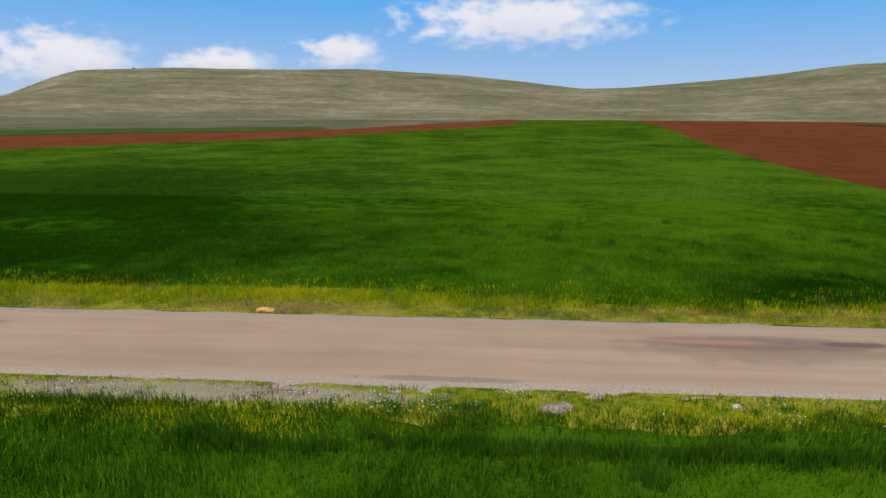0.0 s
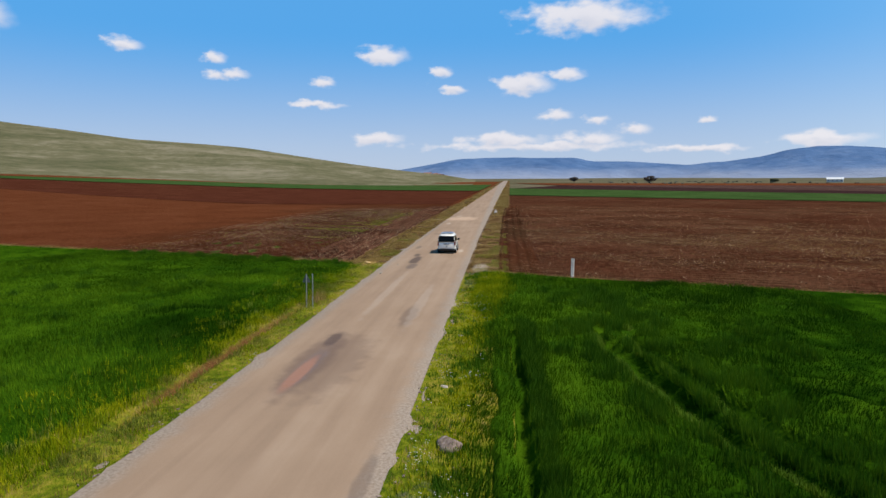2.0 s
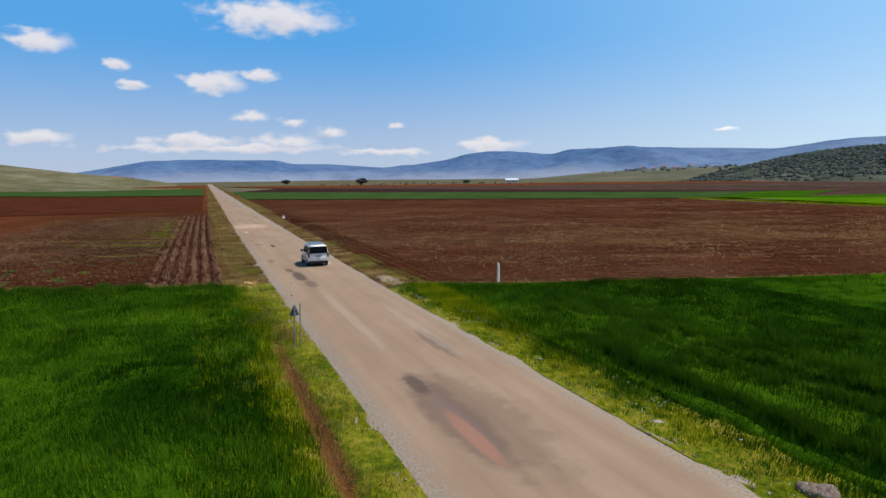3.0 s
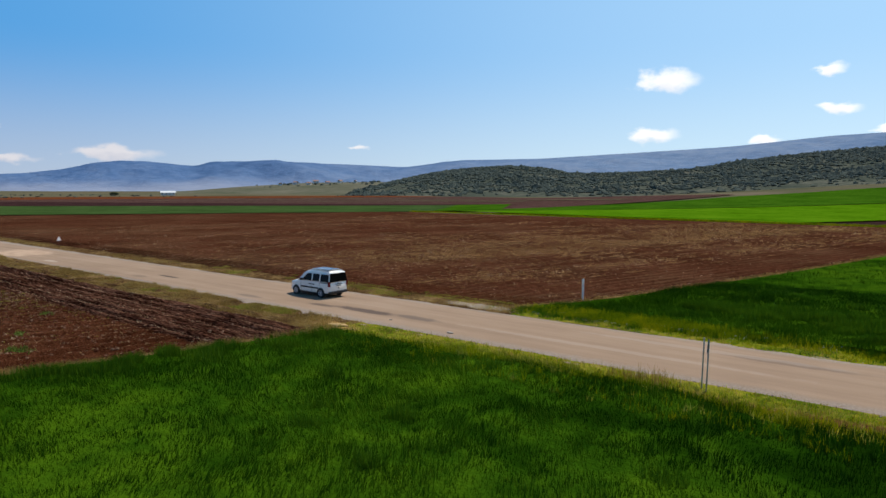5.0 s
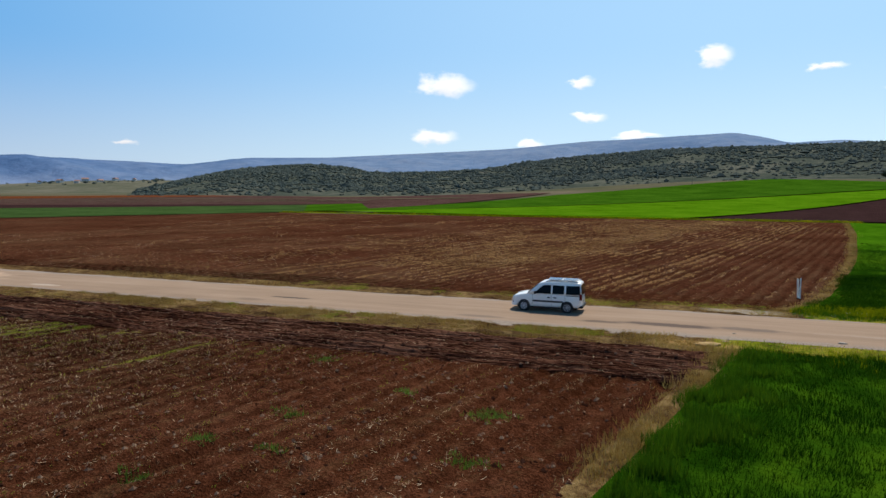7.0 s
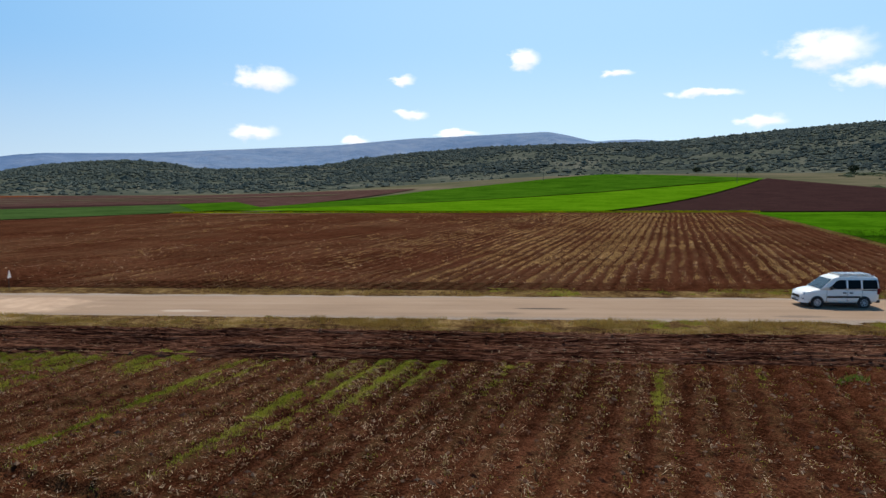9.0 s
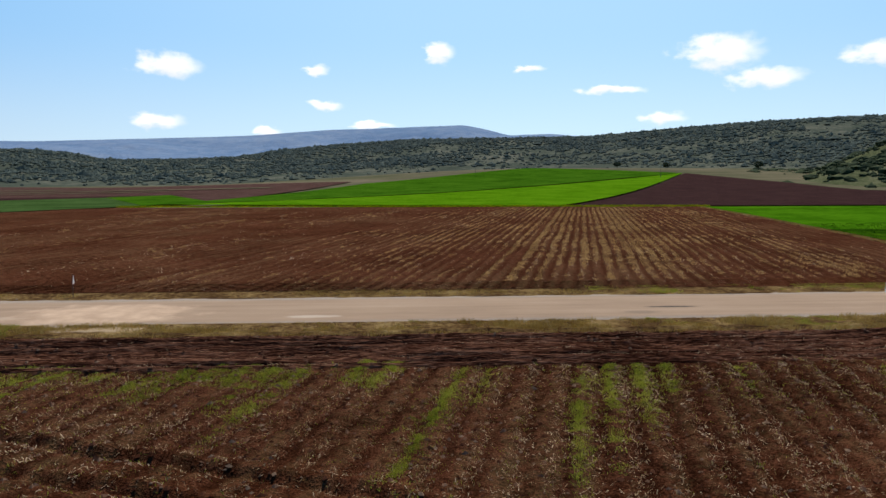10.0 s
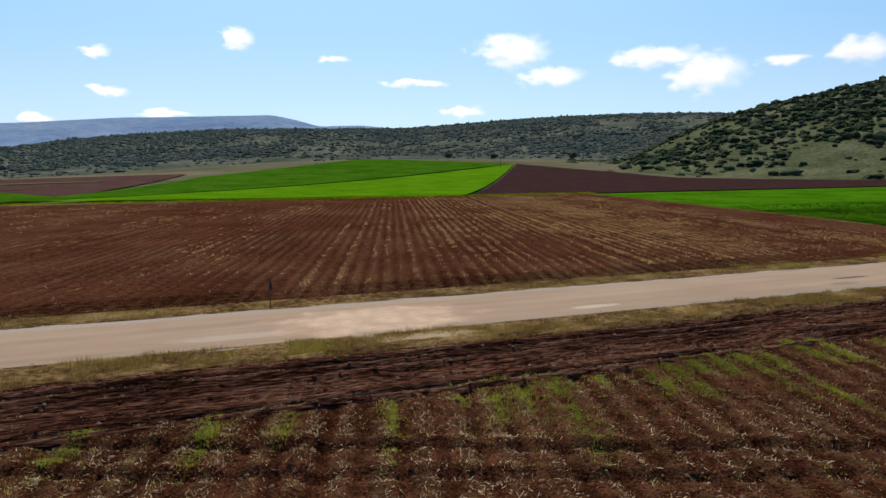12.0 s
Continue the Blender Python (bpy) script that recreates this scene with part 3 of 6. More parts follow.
def verge_relief(x, y):
    ditch = -0.28 * np.exp(-((y - 5.0 - 0.12 * grain(x, 0, 4, 9)) / 0.28) ** 2) * step(x, -2, 3) * step(x, 23, 18)
    lip = 0.13 * np.exp(-((y - 5.9 - 0.12 * grain(x, 0, 1.9, 10)) / 0.24) ** 2) * step(x, 38, 42) * (1 + 0.5 * grain(x, 0, 1.1, 13))
    return 0.05 * grain(x, y, 0.7, 11) + 0.03 * grain(x, y, 0.25, 12) + ditch + lip


def crop_relief(x, y):
    return 0.10 * grain(x, y, 3.2, 21) + 0.07 * grain(x, y, 1.1, 22) + 0.05 * grain(x, y, 9, 23)


def headland_relief(x, y):
    w = y + 0.16 * grain(x, y, 16, 31) + 0.02 * grain(x, y, 2.5, 30)
    gap = 0.9 + 0.3 * grain(x / 3, w, 3.5, 29)
    return 0.165 * (2 * np.abs(np.sin(math.pi * w / 0.92)) - 1) * gap + 0.05 * np.sin(2 * math.pi * w / 0.41 + 2 * grain(x, y, 5, 28)) + 0.05 * grain(x / 3, y, 0.3, 32) + 0.03 * grain(x, y, 1.4, 33)


def trams(x, y):
    """1 in the wheel marks that the tractors left along the rows."""
    q, g = across(x, y), np.zeros_like(np.asarray(x, float))
    for c in (23.6, 47.2, 71.2, 95.0, 119.0):
        for s in (-0.9, 0.9):
            g = np.maximum(g, np.exp(-((q - c - s) / 0.30) ** 4))
    return g * (np.asarray(y) < 0)


def edge_marks(x, y):
    """1 in the smooth wheel marks beside the wheat, north of the road."""
    x, y = np.asarray(x, float), np.asarray(y, float)
    return np.maximum(np.exp(-((x - 40.3 - (y - 14) * 0.20) / 0.42) ** 4), np.exp(-((x - 39.1 - (y - 14) * 0.17) / 0.36) ** 4))


def rows_relief(x, y):
    q = across(x, y) + 0.06 * grain(x, y, 4, 34) + 0.3 * grain(x, y, 14, 49)
    z = 0.028 * np.sin(2 * math.pi * q / 1.05) + 0.05 * grain(x, y, 0.45, 35) - 0.12 * edge_marks(x, y) + 0.05 * grain(x, y, 3.0, 36)
    # uneven furrows that the plough left between every second pair of rows
    f = np.mod(q + 0.3, 2.1) - 1.05
    z -= 0.15 * np.exp(-(f / 0.22) ** 2) * np.clip(0.25 + 0.6 * step(x, 74, 56) + 1.1 * grain(x, y, 5.0, 47) + 0.4 * grain(x, y, 1.2, 48), 0, 1.2)
    # two deep furrows that cross the rows
    for k, d in ((0.0, 0.22), (1.75, 0.18)):
        line = y - (18.6 + k - (x - 87.0) * 0.37 + 0.15 * grain(x, 0, 2.0, 37))
        lump = 1 + 0.35 * grain(x, y, 0.6, 44 + k)
        z += 0.11 * lump * np.exp(-((line + 0.36) / 0.22) ** 2) - 0.95 * d * np.exp(-(line / 0.20) ** 2)
    return np.maximum(z, -0.29)


def stubble_relief(x, y):
    q = across(x, y) + 0.05 * grain(x, y, 5, 38)
    return 0.06 * np.sin(2 * math.pi * q / 1.05) - 0.14 * trams(x, y) + 0.03 * grain(x, y, 0.8, 39) + 0.06 * grain(x, y, 6, 40)


def verge(name, x0, x1, y0, y1, mat, label, n, rows):
    return sheet(name, [(((x0, y0), (x1, y0), (x1, y1), (x0, y1)), n, rows)], mat, -0.02, verge_relief, label=label, category="verge")


verge("verge_north_west", -320, -42, 3.45, 6.6, verge_west_mat, "yellow-green weedy grass verge beside the road", 160, 8)
verge("verge_north", -42, 36.6, 3.45, 8.3, verge_west_mat, "lush yellow-green grass verge with a small ditch", 320, 24)
verge("verge_north_east", 36.6, 140, 3.45, 6.3, verge_east_mat, "dry yellow grass verge beside ploughed soil", 400, 18)
verge("verge_north_far", 140, 1150, 3.4, 7.5, verge_east_mat, "dry straw-coloured verge along the far road", 120, 4)
verge("verge_south_west", -320, -42, -6.0, -3.4, verge_west_mat, "weedy green grass verge beside the road", 160, 8)
verge("verge_south", -42, 31.5, -6.5, -3.4, verge_west_mat, "weedy verge with pale gravel and white flowers", 320, 18)
verge("verge_south_east", 31.5, 140, -5.9, -3.4, verge_east_mat, "dry earthy verge with sparse grass", 360, 10)
verge("verge_south_far", 140, 1150, -7.0, -3.4, verge_east_mat, "dry straw-coloured verge along the far road", 120, 4)

# fields round the crossing of the four plots
NB = lambda y: 35.6 + (np.minimum(y, 46.5) - 6.0) * 0.285 + np.maximum(y - 46.5, 0) * 0.138   # edge between wheat and ploughed soil, north of the road
SB = lambda y: np.interp(y, (-122, -81, -60, -48, -35, -26, -18, -12, -8, -5), (2.9, 11.0, 15.9, 18.6, 21.8, 24.3, 26.7, 28.5, 30.0, 32.2))   # the same south of the road
at_x = lambda x: (lambda y: 0 * y + x)
sheet("wheat_field_north", [(((-60, 5.4), (NB(5.4), 5.4), (NB(46), 46), (-60, 46)), 160, 120), (((-60, 6.4), (-60, 46), (-120, 132), (-420, 8)), 40, 40)],
      crop_mat, 0.16, north_relief, label="dark green young wheat field beside the road", drop=edge_sink)
sheet("wheat_field_north_far", [(((-60, 46), (NB(46), 46), (NB(290), 290), (12, 290)), 60, 80), (((12, 290), (NB(290), 290), (88, 405), (28, 405)), 16, 20), (((-60, 46), (12, 290), (-55, 197), (-120, 132)), 30, 30)],
      far_green_mat, 0.12, crop_relief, label="green young wheat field sloping gently uphill")
sheet("wheat_field_south", [((at_x(-60), at_x(-9), -50, -5.8), 60, 60), ((at_x(-9), SB, -50, -19), 50, 44), ((at_x(-9), at_x(20), -19, -5.8), 240, 130), ((at_x(20), SB, -19, -5.8), 24, 40),
                            (((-400, -50), (-60, -50), (-60, -5.8), (-400, -5.8)), 60, 30)],
      crop_mat, 0.16, south_relief, label="dark green young wheat field with wheel tracks", drop=edge_sink)
sheet("wheat_field_south_far", [((at_x(-400), SB, -120, -50), 80, 40)], backlit_crop_mat, 0.14, crop_relief, label="bright green far half of the wheat field")
sheet("headland_north", [((NB, at_x(140), 6.2, 11.8), 320, 80)], furrow_mat, -0.04, headland_relief, label="dark ploughed strip with furrows along the road")
sheet("ploughed_field_north", [(((NB(11.7), 11.7), (140, 11.7), (140, 25), (NB(25), 25)), 420, 140), (((NB(25), 25), (140, 25), (140, 45), (NB(45), 45)), 200, 60), (((NB(45), 45), (140, 45), (250, 432), (92, 432)), 60, 60),
                               (((140, 6.3), (930, 6.3), (800, 432), (140, 432)), 60, 40)],
      soil_mat, 0.02, rows_relief, label="red-brown ploughed field with straw and weed rows")
sheet("headland_south", [((SB, at_x(140), -9.2, -5.8), 320, 36)], soil_mat, 0.0, lambda x, y: 0.25 * headland_relief(x, y), label="dark ploughed strip with furrows along the road")
sheet("stubble_field", [((SB, at_x(140), -70, -9.1), 420, 60), (((SB(-122), -124), (150, -128), (140, -70), (SB(-70), -70)), 160, 30),
                        (((140, -70), (190, -70), (231, -7), (140, -7)), 30, 20), (((140, -128), (150, -134), (190, -70), (140, -70)), 20, 20)],
      stubble_mat, 0.0, stubble_relief, label="brown stubble field with straw-coloured rows")

# strips of dry earth and trampled grass between the plots
sheet("boundary_north", [(((NB(6), 6), (NB(6) + 0.9, 6), (NB(46) + 0.9, 46), (NB(46), 46)), 4, 120)], verge_east_mat, 0.05, lambda x, y: 0.05 * grain(x, y, 0.6, 45), label="strip of dry earth along the field boundary", category="field edge")
sheet("boundary_south", [((SB, lambda y: SB(y) + 0.9, -122, -5.5), 4, 200)], verge_east_mat, 0.05, lambda x, y: 0.05 * grain(x, y, 0.6, 46), label="strip of dry earth along the field boundary", category="field edge")

# more distant plots
sheet("wheat_strip_east", [(((146, -136), (184, -204), (378, -7), (233, -7)), 30, 20)], strip_crop_mat, 0.16, label="flat green strip of young wheat")
sheet("wheat_field_behind", [(((147, -141), (-122, -422), (-39, -568), (101, -341)), 40, 40)], mid_crop_mat, 0.16, label="mid green wheat field on a gentle slope")
sheet("wheat_field_bright", [(((38, -126), (-122, -420), (-62, -352), (140, -142)), 40, 40)], bright_crop_mat, 0.28, label="bright green wheat field on a gentle slope")
sheet("dark_field", [(((36, -127), (-121, -234), (-129, -300), (-124, -421)), 40, 40), (((36, -127), (-330, -127), (-195, -178), (-121, -234)), 40, 30)], dark_soil_mat, 0.1, label="dark purple-brown ploughed field")
sheet("mauve_field", [(((138, -172), (112, -380), (420, -520), (520, -60)), 30, 30)], mauve_soil_mat, 0.1, label="pale purple-brown bare field in the distance")
sheet("wheat_link", [(((146, -137), (139, -168), (170, -224), (185, -203)), 12, 10)], mid_crop_mat, 0.20, label="narrow green wedge of wheat between the plots")
for a, b, c, d in (((190, -262), (186, -270), (400, -178), (404, -172)), ((150, -300), (146, -312), (440, -240), (444, -232)), ((270, -330), (268, -344), (436, -330), (438, -318))):
    sheet("fallow_strip", [((a, b, c, d), 16, 4)], country_mat, 0.3, label="pale thin fallow strip between brown fields")
sheet("mauve_field_far", [(((184, -205), (155, -235), (520, -58), (380, -8)), 24, 20)], dark_soil_mat, 0.14, label="dark brown bare field in the distance")
sheet("brown_strip_east", [(((520, -55), (420, -500), (560, -560), (700, -8)), 24, 20)], red_soil_mat, 0.1, label="thin brown field strip far off")
sheet("wheat_strip_north", [(((300, 8), (560, 8), (460, 115), (333, 82)), 20, 20), (((333, 82), (460, 115), (395, 225), (318, 165)), 20, 20), (((318, 165), (395, 225), (292, 285), (275, 258)), 20, 20), (((275, 258), (292, 285), (226, 300), (216, 277)), 12, 8), (((216, 277), (226, 300), (186, 326), (182, 316)), 12, 6)],
      strip_crop_mat, 0.35, label="thin green strip of wheat across brown land")
sheet("dark_red_field", [(((150, 8), (298, 8), (331, 82), (150, 60)), 20, 16), (((150, 60), (331, 82), (316, 165), (176, 116)), 20, 16), (((176, 116), (316, 165), (274, 257), (205, 198)), 20, 16),
                         (((205, 198), (274, 257), (215, 276), (182, 262)), 16, 12)], deep_red_soil_mat, 0.12, label="freshly turned dark red ploughed field")
sheet("dark_field_north", [(((565, 8), (900, 8), (760, 330), (465, 117)), 20, 20), (((465, 118), (760, 330), (320, 420), (302, 300)), 20, 20)], red_soil_mat, 0.3, label="dark red ploughed strip beyond the wheat")
sheet("red_field_west", [(((-120, 132), (-55, 197), (-62, 240), (-165, 190)), 20, 10), (((-55, 197), (12, 290), (0, 345), (-62, 240)), 20, 10), (((12, 290), (28, 405), (12, 405), (0, 345)), 20, 10),
                         (((-420, 8), (-120, 132), (-165, 190), (-460, 90)), 20, 10)], red_soil_mat, 0.12, label="red-brown ploughed strip below the hill")
sheet("wheat_strip_west", [(((-460, 92), (-165, 192), (-185, 225), (-480, 130)), 20, 8), (((-165, 192), (-62, 242), (-75, 266), (-185, 225)), 20, 8)], strip_crop_mat, 0.14, label="thin dark green strip below the hill")

# ---------------------------------------------------------------- hills
def slope(centre, skyline, foot, crest, rough, seed, lift=7.0):
    """Height of a range of hills, as a function of bearing and distance; skyline: bearing and angle of the crest in degrees."""
    bs = np.array([p[0] for p in skyline][::-1], float)
    es = np.array([p[1] for p in skyline][::-1], float)

    def height_at(b, r):
        x, y = centre[0] + r * np.cos(np.radians(b)), centre[1] + r * np.sin(np.radians(b))
        e = np.interp(b, bs, es)
        e = (e + np.interp(b - 0.4, bs, es) + np.interp(b + 0.4, bs, es)) / 3
        top = lift + crest * np.tan(np.radians(e))
        base = land(x, y) - 1.5
        s = (r - foot) / (crest - foot)
        up = np.clip(s, 0, 1)
        prof = 0.55 * step(up, 0, 1) + 0.45 * up ** 1.25
        back = np.clip(s - 1, 0, None)
        z = base + np.maximum(top - base, 0) * prof - np.maximum(top, 0) * 0.5 * back ** 1.4
        mid = np.sin(np.pi * np.clip(s, 0, 1)) ** 0.8
        return x, y, z + rough * mid * (grain(x, y, crest / 7, seed) + 0.5 * grain(x, y, crest / 17, seed + 1) + 0.22 * grain(x, y, crest / 45, seed + 2))

    return height_at


def range_of(name, at, b0, b1, foot, back, nb, nr, mat, label, category="hill"):
    b, r = np.meshgrid(np.linspace(b0, b1, nb), np.linspace(foot, back, nr), indexing="ij")
    x, y, z = at(b, r)
    return tagged(new(name, mesh_of(name, np.stack([x, y, z], -1), grid_faces(nb, nr)[:, ::-1], mat, True)), label, category, kind="structure")


hill_north = slope((0, 0), ((175, 0.2), (150, 0.6), (140, 1.0), (132, 1.6), (128, 2.4), (124.5, 4.0), (123, 4.5), (116, 5.0), (108, 5.1), (101, 5.35), (92, 4.9), (87, 4.4), (81.5, 3.75), (78, 3.8),
                            (73, 4.15), (66, 4.6), (61, 5.2), (54, 5.0), (47, 4.45), (40, 4.25), (36, 3.8), (31, 3.15), (25, 2.8), (22, 2.55), (17.5, 1.85), (13.5, 1.25), (9.5, 0.7), (5, 0.2), (2, -0.3)),
                   450, 950, 5, 51)
range_of("hill_north", hill_north, 175, 2, 440, 1300, 260, 60, pasture_mat, "broad bare hill of dry pale-green pasture")
b, r = np.meshgrid(np.linspace(112, 18, 240), np.linspace(0, 3.5, 3), indexing="ij")
x, y, z = hill_north(b, 454 + r + 5 * grain(b, 0 * b, 9.0, 56))
tagged(new("farm_track", mesh_of("farm_track", np.stack([x, y, z + 0.5], -1), grid_faces(240, 3)[:, ::-1], pale_earth_mat, True)), "thin pale earth track along the hill foot", "farm track", kind="structure")
hill_scrub = slope((70, 32), ((-44, -0.5), (-46.5, 0.0), (-49, 0.6), (-53, 1.5), (-57, 1.95), (-60, 2.12), (-63, 1.9), (-65.5, 1.4), (-70, 1.5), (-75, 1.6), (-79, 2.35), (-85, 2.95), (-90, 3.25), (-95, 3.4),
                              (-100, 3.4), (-105, 3.4), (-110, 3.8), (-113.5, 4.1), (-119, 4.35), (-124, 4.4), (-131, 4.3), (-140, 4.0), (-155, 3.4), (-175, 2.4)),
                   660, 1350, 6, 61)
range_of("hill_scrub", hill_scrub, -44, -175, 650, 1800, 240, 50, scrub_slope_mat, "long hillside dotted with dark evergreen scrub")
hill_near = slope((100, 30), ((-118, -1.0), (-124, -0.2), (-128, 1.6), (-132, 3.4), (-135.6, 4.55), (-139.4, 5.3), (-143.3, 6.05), (-150, 6.9), (-158, 7.2), (-170, 6.0), (-182, 3.5), (-190, 1.0)),
                  345, 600, 4, 71)
range_of("hill_near", hill_near, -118, -190, 335, 900, 160, 50, near_slope_mat, "steep grassy hill with scattered dark shrubs")
mountains = slope((30, 10), ((14, 0.3), (10, 0.55), (8.3, 0.75), (3.5, 1.62), (0, 1.66), (-6.7, 1.66), (-7.9, 1.32), (-11.2, 1.3), (-16.2, 0.93), (-19.5, 1.2), (-23, 1.9), (-27, 2.13), (-30.9, 1.85),
                             (-31.9, 2.28), (-38, 2.36), (-44, 2.2), (-48.5, 2.0), (-53.5, 2.65), (-60.5, 2.75), (-66, 3.05), (-76, 3.55), (-83, 4.15), (-88, 4.3), (-94.5, 4.6), (-96.5, 4.2), (-98.5, 3.65),
                             (-102, 3.78), (-105, 3.5), (-112, 3.0), (-125, 2.0), (-150, 1.0)),
                  2600, 4300, 48, 81)
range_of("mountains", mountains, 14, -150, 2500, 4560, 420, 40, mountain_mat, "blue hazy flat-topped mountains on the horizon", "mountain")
mound = slope((0, 20), ((-22, -0.6), (-30, -0.1), (-34, 0.25), (-40, 0.62), (-46, 0.7), (-52, 0.5), (-58, 0.2), (-64, -0.5)), 1050, 1750, 3, 91)
range_of("village_mound", mound, -22, -64, 1040, 2100, 80, 24, mound_mat, "low pale-green rise with a village")


# ---------------------------------------------------------------- parts and shapes
def part(name, bm, mat, parent=None, label="", smooth=False):
    """A bmesh as one mesh object, under a thing or a part if one is given."""
    me = bpy.data.meshes.new(name)
    bmesh.ops.recalc_face_normals(bm, faces=bm.faces)
    for f in bm.faces:
        f.smooth = smooth
    bm.to_mesh(me)
    bm.free()
    me.materials.append(mat)
    ob = new(name, me)
    if parent:
        ob.parent = parent
    return tagged(ob, label)


def thing(name, label, category, group="", m=None):
    ob = tagged(new(name), label, category, group)
    ob.matrix_world = m if m else Matrix()
    return ob


def box_bm(x0, x1, y0, y1, z0, z1, bevel=0.0, bm=None):
    own = bm is None
    bm = bmesh.new() if own else bm
    r = bmesh.ops.create_cube(bm, size=1, matrix=Matrix.Translation(((x0 + x1) / 2, (y0 + y1) / 2, (z0 + z1) / 2)) @ Matrix.Diagonal((x1 - x0, y1 - y0, z1 - z0, 1)))
    if bevel:
        es = list({e for v in r["verts"] for e in v.link_edges})
        bmesh.ops.bevel(bm, geom=es, offset=bevel, segments=2, affect="EDGES", profile=0.5)
    return bm


def rod_bm(a, b, r0, r1=None, sides=10, bm=None):
    bm = bmesh.new() if bm is None else bm
    a, b = Vector(a), Vector(b)
    r1 = r0 if r1 is None else r1
    q = (b - a).to_track_quat("Z", "Y").to_matrix().to_4x4()
    bmesh.ops.create_cone(bm, cap_ends=True, segments=sides, radius1=r0, radius2=r1, depth=(b - a).length, matrix=Matrix.Translation((a + b) / 2) @ q)
    return bm


def stone_bm(sx, sy, sz, seed, rough=0.25, cuts=2):
    bm = bmesh.new()
    bmesh.ops.create_icosphere(bm, subdivisions=cuts, radius=1)
    for v in bm.verts:
        k = 1 + rough * noise.noise(v.co * 1.3 + Vector((seed * 7.1, 0, 0))) + rough * 0.5 * noise.noise(v.co * 3.1 + Vector((0, seed * 5.3, 0)))
        v.co = Vector((v.co.x * sx * k, v.co.y * sy * k, max(v.co.z, -0.35) * sz * k))
    return bm


# ---------------------------------------------------------------- blades, clods and straws: what nobody could count
rng = np.random.default_rng(7)


def blades(name, x, y, z, tall, mat, label, category, count=5, wide=0.03, lean=0.35, spread=0.10, bend=None, broadside=False):
    """Tufts of narrow leaf blades at the given places, one mesh."""
    n = len(x)
    if np.isscalar(tall):
        tall = np.full(n, tall)
    X, Y, Zb, T = (np.repeat(np.asarray(v, float), count) for v in (x, y, z, tall))
    k = len(X)
    # stubble stalks turned broadside to look right in the camera's southward views
    a = rng.normal(-0.27, 0.45, k) if broadside else rng.uniform(0, 2 * np.pi, k)
    px, py = X + rng.normal(0, spread, k), warp(X, Y) + rng.normal(0, spread, k)
    T = T * rng.uniform(0.6, 1.15, k)
    l = rng.uniform(0, lean, k) * T
    ang = rng.uniform(0, 2 * np.pi, k)
    lx, ly = l * np.cos(ang), l * np.sin(ang)
    if bend is not None:
        bx, by = bend(px, py)
        lx, ly = lx + bx * T, ly + by * T
    w = wide * rng.uniform(0.6, 1.3, k) / 2
    cx, cy = np.cos(a) * w, np.sin(a) * w
    v = np.empty((k, 3, 3))
    v[:, 0] = np.stack([px - cx, py - cy, Zb - 0.03], 1)
    v[:, 1] = np.stack([px + cx, py + cy, Zb - 0.03], 1)
    v[:, 2] = np.stack([px + lx, py + ly, Zb + np.sqrt(np.maximum(T * T - lx ** 2 - ly ** 2, 0.0004))], 1)
    return tagged(new(name, mesh_of(name, v, np.arange(k * 3).reshape(-1, 3), mat)), label, category, kind="stuff")


ICO = bmesh.new()
bmesh.ops.create_icosphere(ICO, subdivisions=1, radius=1)
ICO_V, ICO_F = np.array([v.co[:] for v in ICO.verts]), np.array([[v.index for v in f.verts] for f in ICO.faces])
ICO.free()
OCTA_V = np.array([(1, 0, 0), (0, 1, 0), (-1, 0, 0), (0, -1, 0), (0, 0, 1), (0, 0, -1)], float)
OCTA_F = np.array([(0, 1, 4), (1, 2, 4), (2, 3, 4), (3, 0, 4), (1, 0, 5), (2, 1, 5), (3, 2, 5), (0, 3, 5)])


def lumps(name, x, y, z, sx, sz, mat, label, category, rough=0.35, smooth=False, plain_=False):
    """Many uneven lumps as one mesh: clods, or the clumps of shrubs."""
    y = warp(x, y)
    V, F = (OCTA_V, OCTA_F) if plain_ else (ICO_V, ICO_F)
    n, k = len(x), len(V)
    a = rng.uniform(0, 2 * np.pi, n)
    jit = 1 + rng.uniform(-rough, rough, (n, k))
    bx, by, bz = V[None, :, 0] * jit, V[None, :, 1] * jit, V[None, :, 2] * jit
    st = rng.uniform(0.7, 1.35, n)[:, None]
    ux, uy = bx * st, by / st
    v = np.stack([x[:, None] + sx[:, None] * (ux * np.cos(a)[:, None] - uy * np.sin(a)[:, None]),
                  y[:, None] + sx[:, None] * (ux * np.sin(a)[:, None] + uy * np.cos(a)[:, None]), z[:, None] + sz[:, None] * bz], -1)
    f = (F[None] + (np.arange(n) * k)[:, None, None]).reshape(-1, 3)
    return tagged(new(name, mesh_of(name, v, f, mat, smooth)), label, category, kind="stuff")


def scatter(n, x0, x1, y0, y1):
    return rng.uniform(x0, x1, n), rng.uniform(y0, y1, n)


def sway(x, y):
    return 0.34 * grain(x, y, 2.6, 101) + 0.22 * grain(x, y, 7, 102), 0.34 * grain(x, y, 2.6, 103) + 0.22 * grain(x, y, 7, 104)


def crop_height(x, y):
    return 0.25 * (1 + 0.40 * grain(x, y, 2.2, 111) + 0.25 * grain(x, y, 0.8, 112) + 0.2 * grain(x, y, 8, 113)) + 0.12 * (track_gap(x, y) > 0.02)


